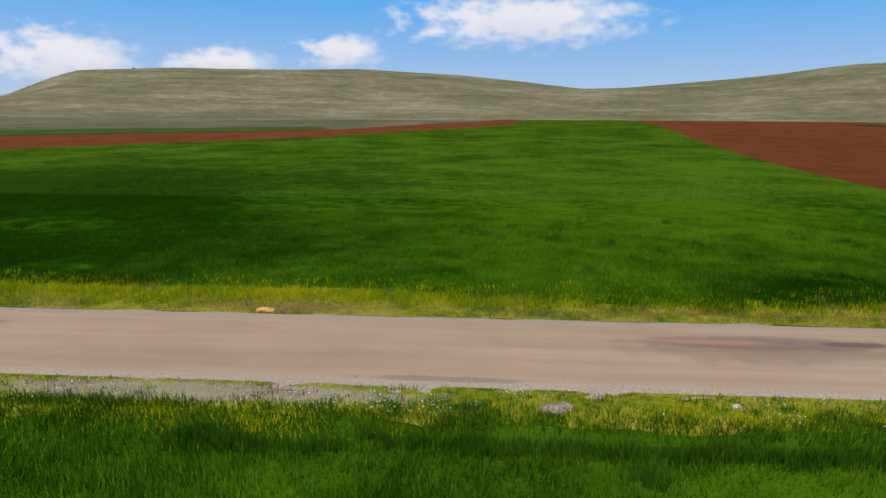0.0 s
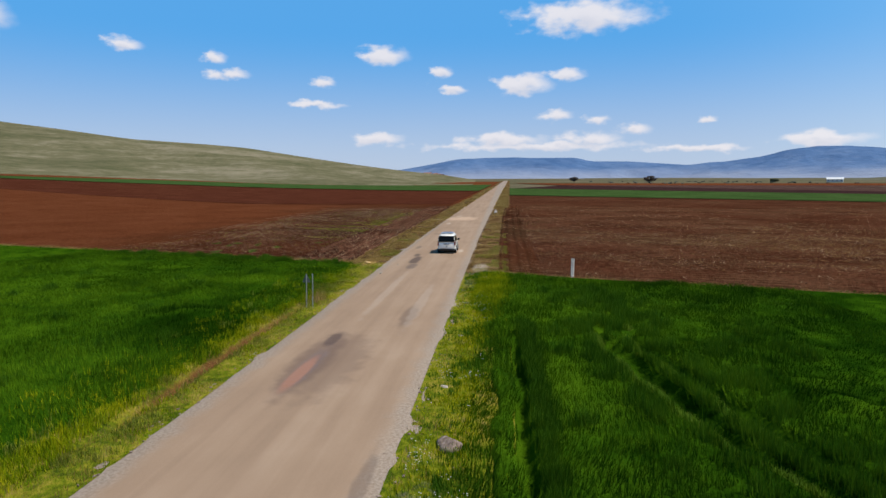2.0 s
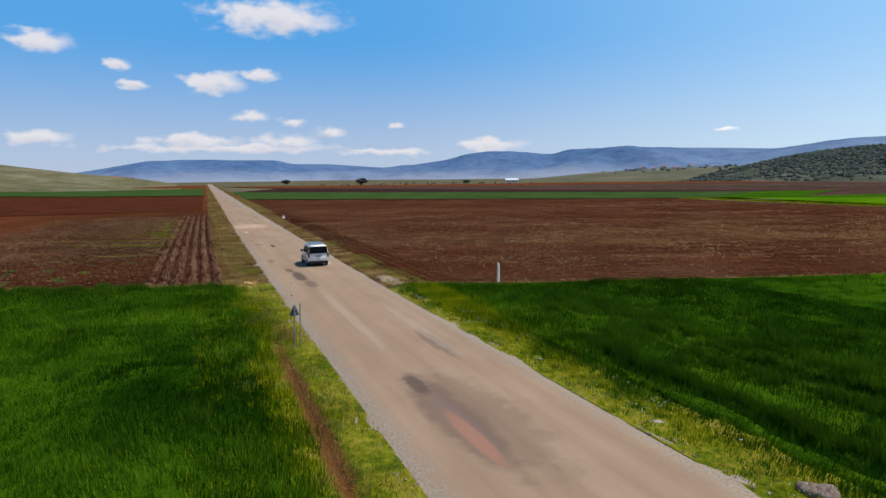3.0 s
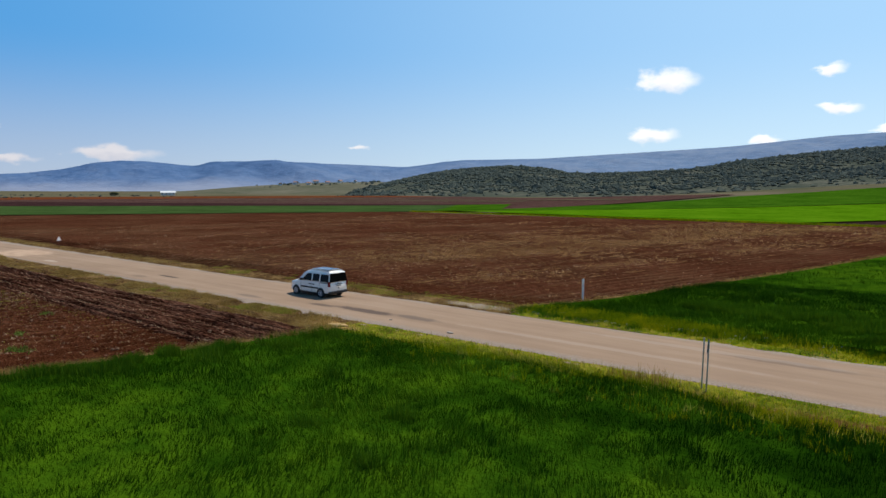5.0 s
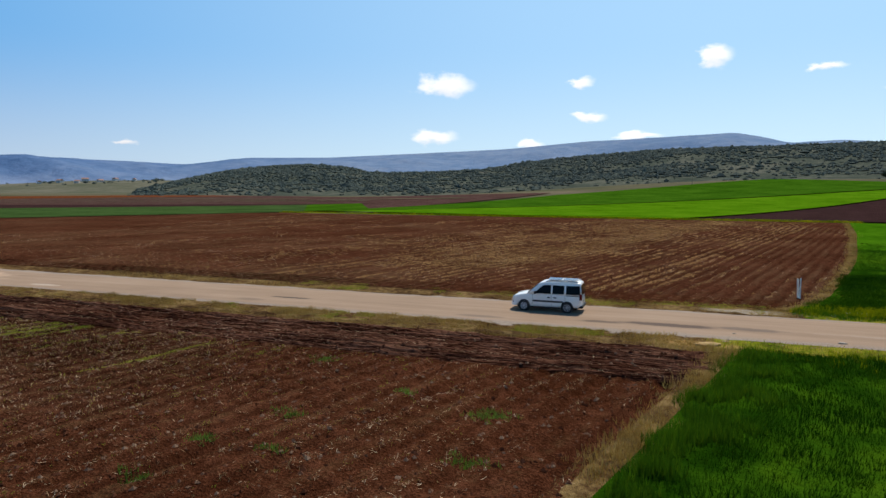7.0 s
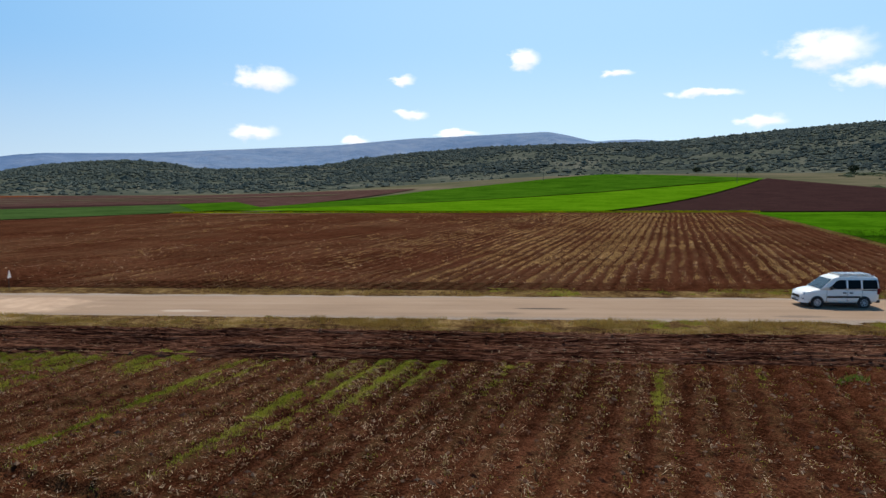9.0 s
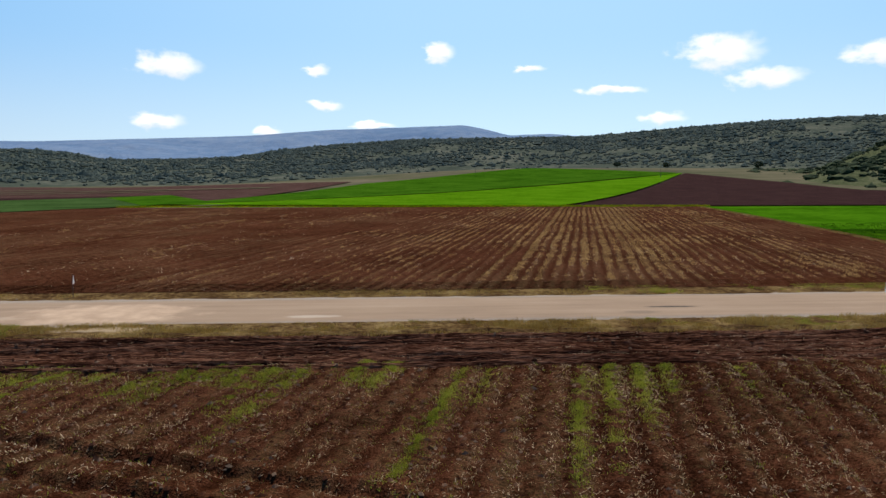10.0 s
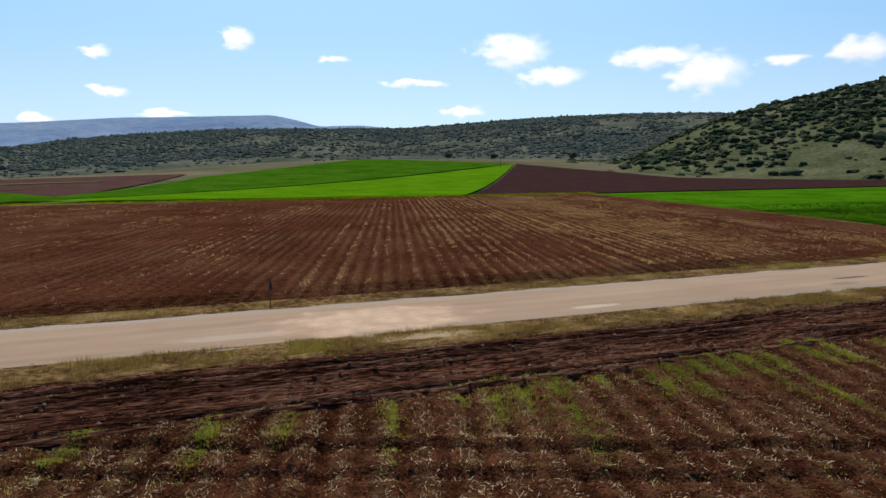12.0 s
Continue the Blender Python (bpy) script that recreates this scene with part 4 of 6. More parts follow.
def wheat(name, n, x0, x1, y0, y1, keep, label, count=6):
    x, y = scatter(n, x0, x1, y0, y1)
    k = keep(x, y)
    x, y = x[k], y[k]
    base = land(x, y) + np.maximum(0.14 + crop_relief(x, y) - 0.36 * edge_sink(x, y), 0.0)
    return blades(name, x, y, base, crop_height(x, y), blade_mat, label, "wheat", count, 0.028, 0.55, 0.12, sway)


south_keep = lambda x, y: (x < SB(y) + 0.2 + 0.5 * grain(0, y, 1.4, 116)) & (track_gap(x, y) < 0.14) & (y < -4.95 - 0.45 * step(x, 9, 20) - 0.4 * grain(x, 0, 1.3, 114) - 0.35 * grain(x, 0, 5, 98))
north_keep = lambda x, y: (north_gap(x, y) < 0.3) & (x < NB(y) + 0.1 + 0.5 * grain(0, y, 1.4, 117)) & (y > 5.3 + 2.0 * step(x, 6, -8) + 0.3 * grain(x, 0, 1.7, 115))
wheat("wheat_blades_south", 50000, -26, 34, -24, -4.2, south_keep, "dense dark green young wheat blades")
wheat("wheat_blades_south_outer", 9000, -45, 34, -60, -24, south_keep, "dense dark green young wheat blades")
wheat("wheat_blades_north", 56000, -20, 46, 5.8, 34, north_keep, "dense green young wheat blades leaning with wind")
wheat("wheat_blades_verge", 4200, -45, 36, 5.2, 8.4, north_keep, "young wheat thinning out into the verge grass")
wheat("wheat_blades_north_outer", 9000, -50, 60, 34, 75, north_keep, "dense green young wheat blades")
wheat("wheat_blades_north_west", 7000, -60, -20, 5.8, 34, north_keep, "dense green young wheat blades")

# bent wheat on the sunny side of the wheel tracks, sunlight put into its paler colour
for line, x0, x1, thin in ((lambda x: track_line(x, *TRACKS[0]), -3.0, 13.0, -0.7), (lambda x: track_line(x, *TRACKS[1]), -3.0, 15.0, -0.7)):
    xe = rng.uniform(x0, x1, 3800)
    xe = xe[grain(xe, 0 * xe, 1.1, 92 + x1) > thin]
    ye = line(xe) + rng.normal(0.20, 0.09, len(xe))
    blades("track_edge_wheat", xe, ye, 0.16 + south_relief(xe, ye), 0.26, sunlit_blade_mat, "bent wheat along the wheel track, coloured pale as if sunlit", "wheat", 5, 0.026, 0.9, 0.05)

# rank clumps of wheat that stand up beside the wheel tracks and along the plots' edges
cx = rng.uniform(-3, 24, 190)
cy = np.where(rng.uniform(0, 1, 190) < 0.75, track_line(cx, 0.9, 0.1) + rng.normal(0, 1.1, 190), rng.uniform(-18, -6.5, 190))
lx, ly = np.repeat(cx, 42) + rng.normal(0, 0.30, 190 * 42), np.repeat(cy, 42) + rng.normal(0, 0.22, 190 * 42)
k = south_keep(lx, ly)
blades("rank_wheat_south", lx[k], ly[k], 0.1 + crop_relief(lx[k], ly[k]), 0.50 + 0.12 * grain(lx[k], ly[k], 0.6, 119), rank_mat, "tall dark clumps of wheat beside the wheel tracks", "wheat", 6, 0.03, 0.45, 0.05)
cy = rng.uniform(7, 30, 110)
cx = np.where(rng.uniform(0, 1, 110) < 0.6, NB(cy) - rng.gamma(2, 0.35, 110), rng.uniform(-5, 38, 110))
lx, ly = np.repeat(cx, 36) + rng.normal(0, 0.30, 110 * 36), np.repeat(cy, 36) + rng.normal(0, 0.22, 110 * 36)
k = north_keep(lx, ly)
blades("rank_wheat_north", lx[k], ly[k], 0.1 + crop_relief(lx[k], ly[k]), 0.48 + 0.12 * grain(lx[k], ly[k], 0.6, 120), rank_mat, "tall dark clumps of wheat along the field edge", "wheat", 6, 0.03, 0.45, 0.05)

# clumps in the darker copy stand in for a shadow band by the verge
cx = rng.uniform(-8, 15, 90)
cy = -7.2 + 0.004 * (cx - 8) + rng.normal(0, 0.16, 90)
lx, ly = np.repeat(cx, 40) + rng.normal(0, 0.32, 90 * 40), np.repeat(cy, 40) + rng.normal(0, 0.16, 90 * 40)
k = track_gap(lx, ly) < 0.14
lx, ly = lx[k], ly[k]
blades("shaded_wheat_band", lx, ly, 0.1 + crop_relief(lx, ly), 0.40 + 0.12 * grain(lx, ly, 0.6, 95), shade_rank_mat, "band of rank wheat coloured dark as if shaded, beside the verge", "wheat", 6, 0.034, 0.45, 0.05)

# rank lime-green grass along the verges of the western half
verge_top = lambda x, y: np.maximum(-0.02 + 0 * x, 0.14 + crop_relief(x, y) - 0.36 * edge_sink(x, y))
x, y = scatter(27000, -45, 37, 3.6, 8.6)
k = rng.uniform(0, 1, len(x)) < 0.25 + 0.75 * step(y, 3.8, 5.0)
k &= rng.uniform(0, 1, len(x)) < 1 - 0.93 * step(y + 1.4 * step(x, -8, 5) + 0.35 * grain(x, y, 1.4, 138), 6.7, 8.0)
k &= ~((np.abs(y - 5.0) < 0.3) & (x > 0) & (x < 20))
k &= rng.uniform(0, 1, len(x)) < 1 - 0.85 * step(x, 28, 33)
k &= ~((((x + 6.5) / 5.5) ** 2 + ((y - 4.5) / 0.9) ** 2 < 1) & (rng.uniform(0, 1, len(x)) < 0.75))
x, y = x[k], y[k]
tall = 0.15 + 0.14 * step(y, 4.2, 6.0) + 0.07 * grain(x, y, 1.5, 121)
k = grain(x, y, 1.1, 157) + 0.8 * grain(x, y, 0.4, 158) + 0.9 * step(y, 4.8, 5.3) > 0.15
blades("grass_verge_north", x[k], y[k], verge_top(x[k], y[k]), tall[k], lime_mat, "rank lime-green grass along the road edge", "grass", 6, 0.028, 0.7, 0.09)
blades("olive_weeds_north", x[~k], y[~k], verge_top(x[~k], y[~k]), tall[~k], weed_mat, "olive-green weeds along the road edge", "weeds", 6, 0.028, 0.8, 0.09)
x, y = scatter(26000, -45, 32, -7.0, -3.6)
k = rng.uniform(0, 1, len(x)) < 0.22 + 0.8 * step(-y, 3.8, 4.8) * (0.65 + 0.35 * grain(x, y, 1.2, 122))
k &= (rng.uniform(0, 1, len(x)) < 1 - 0.94 * step(-y + 0.35 * grain(x, y, 2.2, 137), 4.7 + 0.4 * step(x, 12, 24), 5.9 + 0.4 * step(x, 12, 24))) & (track_gap(x, y) < 0.1)
k &= ~((((x + 9) / 7.0) ** 2 + ((y + 4.2) / 0.75) ** 2 < 1) & (rng.uniform(0, 1, len(x)) < 0.8))
x, y = x[k], y[k]
tall = 0.15 + 0.10 * step(-y, 4.2, 5.6) + 0.05 * grain(x, y, 1.5, 123)
k = grain(x, y, 1.3, 159) + 0.8 * grain(x, y, 0.4, 160) > 0.05 + 0.5 * step(-y, 4.9, 5.6) + 0.4 * step(x, 1, -6)
blades("grass_verge_south", x[k], y[k], np.full(k.sum(), -0.02), tall[k], lime_mat, "lime-green and yellow weeds along the road edge", "grass", 6, 0.028, 0.8, 0.09)
blades("rank_grass_south", x[~k], y[~k], np.full((~k).sum(), -0.02), 1.3 * tall[~k], rank_mat, "rank dark green grass between the yellow weeds", "grass", 6, 0.028, 0.8, 0.09)
x, y = rng.normal(-8.5, 2.4, 500), rng.normal(-6.2, 0.6, 500)
blades("weedy_corner", x, y, np.where(y < -5.8, 0.1, 0.0), 0.22, lime_mat, "patch of pale yellow-green weeds beside the wheat", "weeds", 6, 0.03, 0.9, 0.1)
x, y = rng.normal(24.5, 3.2, 1700), rng.normal(-5.5, 0.5, 1700)
k = (x < SB(y)) & (y < -4.4)
blades("lime_grass_corner", x[k], y[k], np.where(y[k] < -5.8, 0.1, 0.0), 0.33, lime_mat, "rank lime-green grass at the field corner", "grass", 6, 0.035, 0.7, 0.09)
x, y = scatter(1800, -45, 34, -5.2, -3.6)
k = grain(x, y, 1.6, 97) > -0.1
blades("dry_grass_south", x[k], y[k], np.full(k.sum(), -0.02), 0.15, dry_mat, "dry yellow grass stems on the verge", "grass", 5, 0.018, 0.7, 0.09)
x, y = scatter(5000, -45, 37, 3.5, 5.6)
blades("dry_grass_north", x, y, np.full(len(x), -0.02), 0.13 + 0.08 * grain(x, y, 1.2, 124), dry_mat, "dry yellow grass stems on the verge", "grass", 4, 0.014, 0.6, 0.08)

# dry verges of the eastern half
x, y = scatter(22000, 36, 138, 3.5, 6.45)
k = grain(x, y, 1.8, 125) + 0.6 * grain(x, y, 0.5, 126) + 0.5 * step(y, 5.2, 6.0) + 0.6 * step(x, 90, 44) > 0.1
x, y = x[k], y[k]
blades("dry_verge_grass_north", x, y, np.full(len(x), -0.02), 0.18 + 0.12 * grain(x, y, 0.9, 127), dry_mat, "dry straw-coloured grass tufts along the road", "grass", 6, 0.02, 0.8, 0.09)
k = (grain(x, y, 3.5, 128) > 0.5) & (y < 5.6)
blades("green_verge_grass", x[k], y[k], np.full(k.sum(), -0.02), 0.12, weed_mat, "sparse yellow-green weeds in the dry verge", "grass", 6, 0.03, 0.8, 0.1)
x, y = scatter(8000, 32, 138, -6.2, -3.6)
k = (grain(x, y, 2.4, 129) + 0.8 * step(x, 64, 40) > 0.1) & (x > SB(y) - 0.5)
blades("dry_verge_grass_south", x[k], y[k], np.full(k.sum(), -0.02), 0.14, dry_mat, "thin dry grass tufts along the road", "grass", 5, 0.02, 0.8, 0.09)

# dry grass along the road further east
for y0, y1 in ((3.6, 6.6), (-6.4, -3.6)):
    x, y = scatter(5200, 130, 420, y0, y1)
    k = grain(x, y, 4.0, 133) + 0.5 * grain(x, y, 1.2, 134) > -0.25
    blades("far_verge_grass", x[k], y[k], np.full(k.sum(), -0.02), 0.30, dry_mat, "dry ochre grass along the far road", "grass", 5, 0.09, 0.8, 0.3)
# low olive weeds on the southern verge past the field corner
x, y = scatter(3600, 33, 66, -6.6, -3.8)
k = (grain(x, y, 2.0, 135) + 0.5 * grain(x, y, 0.6, 136) > 0.25) & (x > SB(y))
blades("olive_verge_weeds", x[k], y[k], np.full(k.sum(), -0.02), 0.12, weed_mat, "patches of olive-green weeds in the pale verge", "weeds", 6, 0.028, 0.9, 0.09)

# ragged dry grass on the field boundaries
yb = rng.uniform(6, 60, 6000)
xb = NB(yb) + 0.35 + rng.normal(0, 0.38, len(yb))
blades("boundary_grass_north", xb, yb, land(xb, yb), 0.24 * (1 + 0.6 * grain(xb, yb, 1.2, 130)), dry_mat, "ragged dry grass along the field boundary", "grass", 5, 0.024, 0.8, 0.1)
yb = rng.uniform(-122, -5, 3600)
xb = SB(yb) + 0.35 + rng.normal(0, 0.40, len(yb))
blades("boundary_grass_south", xb, yb, land(xb, yb), 0.22, dry_mat, "ragged dry grass along the field boundary", "grass", 5, 0.03, 0.8, 0.1)
x = rng.uniform(0, 150, 2600)
y = -124 - (x - 3) * 0.05 + rng.normal(0, 0.8, len(x))
blades("boundary_grass_far", x, y, land(x, y) + 0.05, 0.5, lime_mat, "green grass bank along the far field edge", "grass", 5, 0.12, 0.8, 0.3)

# white flowers and pale chippings on the southern verge
x, y = scatter(2400, -20, 32, -5.5, -3.8)
k = grain(x, y, 1.3, 131) + 0.4 * grain(x, y, 0.4, 132) > 0.35
lumps("white_flowers", x[k], y[k], np.full(k.sum(), 0.16), rng.uniform(0.008, 0.018, k.sum()), rng.uniform(0.006, 0.012, k.sum()), flower_mat, "small white wild flowers in the verge grass", "flowers")
x, y = np.concatenate([rng.normal(-8.5, 3.2, 420), rng.uniform(-30, 33, 120), rng.uniform(30, 34, 120)]), np.concatenate([rng.normal(-4.25, 0.36, 420), rng.normal(-3.75, 0.2, 120), rng.normal(-4.6, 0.5, 120)])
lumps("pale_chippings", x, y, np.full(len(x), 0.0), rng.uniform(0.012, 0.038, len(x)), rng.uniform(0.008, 0.02, len(x)), pale_stone_mat, "pale loose stones beside the road", "stones")
x, y = rng.uniform(-40, 130, 800), np.where(rng.uniform(0, 1, 800) < 0.5, 3.55, -3.5) + rng.normal(0, 0.14, 800)
lumps("edge_gravel", x, y, np.full(len(x), -0.01), rng.uniform(0.02, 0.06, len(x)), rng.uniform(0.012, 0.03, len(x)), stone_mat, "loose grey gravel along the road edge", "gravel")

# clods on the ploughed ground
x, y = scatter(20000, 38, 128, 6.4, 30)
k = x > NB(y) + 0.3
x, y = x[k], y[k]
zz = np.where(y < 11.8, headland_relief(x, y) - 0.04, 0.02 + rows_relief(x, y))
s = np.minimum(rng.gamma(2.0, 0.020, len(x)) + 0.014, 0.10)
lumps("soil_clods_north", x, y, zz, s, s * 0.7, clod_mat, "loose red-brown clods of ploughed soil", "soil", 0.3, False, True)
x, y = scatter(5000, 20, 130, -34, -5.4)
k = x > SB(y) + 0.3
x, y = x[k], y[k]
zz = np.where(y > -9.2, 0.25 * headland_relief(x, y), stubble_relief(x, y))
s = np.minimum(rng.gamma(2.0, 0.014, len(x)) + 0.015, 0.07)
lumps("soil_clods_south", x, y, zz, s, s * 0.7, clod_mat, "loose red-brown clods of ploughed soil", "soil", 0.3, False, True)


def straws(name, n, x0, x1, y0, y1, keep, base, label, long_=0.062, along=None, wide=0.0042):
    """Loose bits of cut straw lying on the soil, one mesh of thin slips."""
    x, y = scatter(n, x0, x1, y0, y1)
    k = keep(x, y)
    x, y = x[k], y[k]
    n = len(x)
    a = rng.uniform(0, 2 * np.pi, n) if along is None else along + rng.normal(0, 0.5, n)
    l, w = long_ * rng.gamma(4, 0.25, n) / 2, wide * rng.uniform(0.6, 1.3, n)
    z = base(x, y) + 0.02
    y = warp(x, y)
    t = rng.normal(0, 0.45, n) * l
    dx, dy = np.cos(a) * l, np.sin(a) * l
    ex, ey = -np.sin(a) * w, np.cos(a) * w
    v = np.stack([np.stack([x - dx - ex, y - dy - ey, z - t], 1), np.stack([x + dx - ex, y + dy - ey, z + t], 1),
                  np.stack([x + dx + ex, y + dy + ey, z + t], 1), np.stack([x - dx + ex, y - dy + ey, z - t], 1)], 1)
    return tagged(new(name, mesh_of(name, v, np.arange(n * 4).reshape(-1, 4), straw_mat)), label, "straw", kind="stuff")


row_n = lambda x, y: np.cos(2 * math.pi * (across(x, y)) / 1.05)
straws("straw_north", 235000, 38, 128, 11.6, 34, lambda x, y: (x > NB(y) + 0.2) & (edge_marks(x, y) < 0.3) & (0.7 * row_n(x, y) + 0.6 * grain(x, y, 3.5, 141) + 0.7 * grain(x, y, 0.25, 142) + rng.normal(0, 0.7, len(x)) > 0.5 + 0.7 * step(x, 66, 48)),
       lambda x, y: 0.02 + rows_relief(x, y), "scattered pale straw on the ploughed soil", 0.085, None, 0.0062)
straws("straw_headland", 60000, 38, 128, 6.3, 11.8, lambda x, y: (x > NB(y) + 0.4) & (grain(x, y, 1.4, 143) + np.sin(2 * math.pi * y / 0.92) > 0.3), lambda x, y: headland_relief(x, y) - 0.04, "bits of pale straw in the furrows", 0.12, 0.0)


def stubble_lanes(x, y):
    """How thick the straw lies: in lanes of uneven strength, thicker in the western half."""
    q = (across(x, y) + 0.22 * grain(x, y, 9, 144) + 0.10 * grain(x, y, 2.5, 145)) / 1.05 + 0.25
    lane = np.floor(q)
    strength = np.sin(lane * 12.9898 + 4 * np.sin(lane * 3.1))
    mid = 1 - 4 * np.abs(q - lane - 0.5)
    return 1.15 * mid + 0.55 * strength + 0.5 * grain(x, y, 12, 147) + 0.7 * grain(x, y, 1.3, 148) + 1.15 * step(across(x, y), 96, 66) * step(across(x, y), 36, 50) - 0.1 - 3 * trams(x, y)


straws("straw_south", 120000, 4, 136, -110, -9.0, lambda x, y: (x > SB(y) + 0.4) & (stubble_lanes(x, y) + 0.6 * grain(x, y, 0.5, 140) > 0.9),
       stubble_relief, "pale cut straw lying in stubble rows", 0.16, None, 0.014)
# standing stubble in broken rows
x, y = scatter(210000, 8, 136, -60, -9.2)
k = (x > SB(y) + 0.5) & (stubble_lanes(x, y) + 0.5 * grain(x, y, 0.35, 151) > 1.6)
x, y = x[k], y[k]
blades("stubble_rows", x, y, stubble_relief(x, y), 0.12, stubble_straw_mat, "broken rows of standing pale stubble", "stubble", 4, 0.034, 0.5, 0.09, None, True)
x, y = scatter(90000, -4, 136, -122, -60)
k = (x > SB(y) + 0.5) & (stubble_lanes(x, y) > 1.4)
x, y = x[k], y[k]
blades("far_stubble_rows", x, y, stubble_relief(x, y), 0.15, stubble_straw_mat, "rows of standing pale stubble further off", "stubble", 3, 0.060, 0.5, 0.12, None, True)
x, y = scatter(52000, 38, 128, 11.8, 32)
k = (x > NB(y) + 0.4) & (edge_marks(x, y) < 0.3) & (0.6 * row_n(x, y) + 0.6 * grain(x, y, 4, 149) + 0.6 * grain(x, y, 0.3, 150) + rng.normal(0, 0.5, len(x)) > 0.75 + 0.4 * step(x, 66, 48))
x, y = x[k], y[k]
blades("stubble_tufts_north", x, y, 0.02 + rows_relief(x, y), 0.10, straw_tuft_mat, "small pale tufts of old stubble in the soil", "stubble", 4, 0.027, 1.5, 0.05)
straws("straw_headland_south", 9000, 32, 136, -9.2, -5.3, lambda x, y: (x > SB(y) + 0.4) & (grain(x, y, 1.4, 146) > 0.2), lambda x, y: 0.25 * headland_relief(x, y), "bits of pale straw in the furrows", 0.12, 0.0)

# green weeds that came up along some of the rows: where the row starts, where it ends, half width
BEDS = ((86.4, 11.5, 14.0, 0.5), (85.3, 11.4, 14.4, 0.5), (84.2, 11.6, 13.4, 0.4), (78.8, 11.0, 13.2, 0.45), (77.7, 11.2, 13.8, 0.4), (74.85, 12.0, 23.5, 0.28), (73.8, 12.0, 15.0, 0.3), (70.2, 12.2, 19.5, 0.3),
        (69.1, 12.0, 18.5, 0.32), (68.0, 11.8, 17.0, 0.3), (66.9, 12.0, 14.5, 0.3), (64.0, 12.2, 15.0, 0.25), (58.3, 12.5, 17.0, 0.16), (54.8, 12.0, 14.0, 0.12), (81.0, 11.6, 16.8, 0.32))
BEDS_EAST = ((82.1, 11.4, 15.2, 0.4), (83.2, 11.4, 13.6, 0.4), (88.4, 11.4, 13.0, 0.4), (90.2, 11.3, 16.2, 0.36), (91.3, 11.2, 14.6, 0.42), (92.4, 11.2, 14.0, 0.4), (93.5, 11.4, 12.8, 0.3), (95.8, 11.4, 15.5, 0.22),
             (98.9, 11.6, 13.6, 0.3), (101.0, 11.4, 14.2, 0.35), (104.6, 11.4, 13.6, 0.4), (107.8, 11.6, 15.0, 0.35))
wx, wy = [], []
for x0, y0, y1, half in BEDS + BEDS_EAST:
    n = int((y1 - y0) * half * 960)
    u = rng.uniform(0, 1, n)
    y = y0 - 0.2 + (y1 - y0) * u * rng.uniform(0.8, 1.5, n)
    x = x0 + (y - 12) * DX / DY + rng.normal(0, half * np.where(rng.uniform(0, 1, n) < 0.6, 0.36, 1.1), n)
    k = 0.55 * grain(x, y, 0.9, 152) + 0.7 * grain(x, y, 0.25, 155) + rng.uniform(-0.7, 0.7, n) > 0.12
    wx.append(x[k]), wy.append(y[k])
x, y = np.concatenate(wx), np.concatenate(wy)
blades("weed_rows", x, y, 0.03 + rows_relief(x, y), 0.075 + 0.035 * grain(x, y, 0.5, 156), weed_mat, "low yellow-green weeds growing along the rows", "weeds", 6, 0.026, 2.0, 0.06)
x, y = scatter(22000, 44, 124, 11.4, 31)
k = (x > NB(y) + 1.5) & (edge_marks(x, y) < 0.3) & (0.7 * grain(x, y, 5, 153) + 0.5 * grain(x, y, 0.5, 154) + 0.45 * row_n(x, y) + rng.normal(0, 0.4, len(x)) + 0.5 * step(y, 18, 12) + 0.45 * step(x, 56, 80) > 0.78)
x, y = x[k], y[k]
blades("scattered_weeds", x, y, 0.02 + rows_relief(x, y), 0.06, weed_mat, "tiny olive-green weeds scattered over the soil", "weeds", 5, 0.022, 2.0, 0.06)


def weed_patch(name, cx, cy, rad, n, label, tall=0.16, mat=patch_mat):
    x, y = cx + rng.normal(0, rad, n), cy + rng.normal(0, rad * 0.6, n)
    return blades(name, x, y, 0.02 + rows_relief(x, y), tall, mat, label, "weeds", 7, 0.035, 1.3, 0.06)


for cx, cy, rad, n in ((43.4, 21.0, 0.26, 50), (43.7, 17.6, 0.40, 60), (49.8, 19.4, 0.22, 30), (51.0, 22.1, 0.22, 30), (51.0, 24.5, 0.25, 36), (48.8, 22.0, 0.18, 18), (52.1, 13.5, 0.3, 34), (47.2, 16.4, 0.22, 20)):
    weed_patch("weed_patch", cx, cy, rad, n, "leafy green weed patch on bare soil")

# ---------------------------------------------------------------- single things by the road
rock = part("rock", stone_bm(0.45, 0.31, 0.20, 3, 0.4, 3), stone_mat, None, "", True)
tagged(rock, "pinkish grey rounded rock in the verge grass", "rock")
rock.matrix_world = pose(1.0, -4.75, -0.02, 0, 0, 25)
clay = part("clay_heap", stone_bm(0.38, 0.20, 0.11, 9, 0.35, 3), clay_mat, None, "", True)
tagged(clay, "small heap of bright orange clay beside the road", "clay heap")
clay.matrix_world = pose(-9.5, 3.75, 0.0, 0, 0, 12)
for i, (x, y, s) in enumerate(((31.07, 2.75, 0.20), (35.6, 2.2, 0.10), (5.7, -4.2, 0.2), (12.8, -4.3, 0.13))):
    st = part("flat_stone", stone_bm(s, s * 0.6, s * 0.28, 20 + i), pale_stone_mat, None, "", True)
    tagged(st, "flat pale stone lying at the road edge", "stone", "pale stones by the road")
    st.matrix_world = pose(x, y, 0.03 if abs(y) < 3.4 else 0.0, 0, 0, 20 * i)
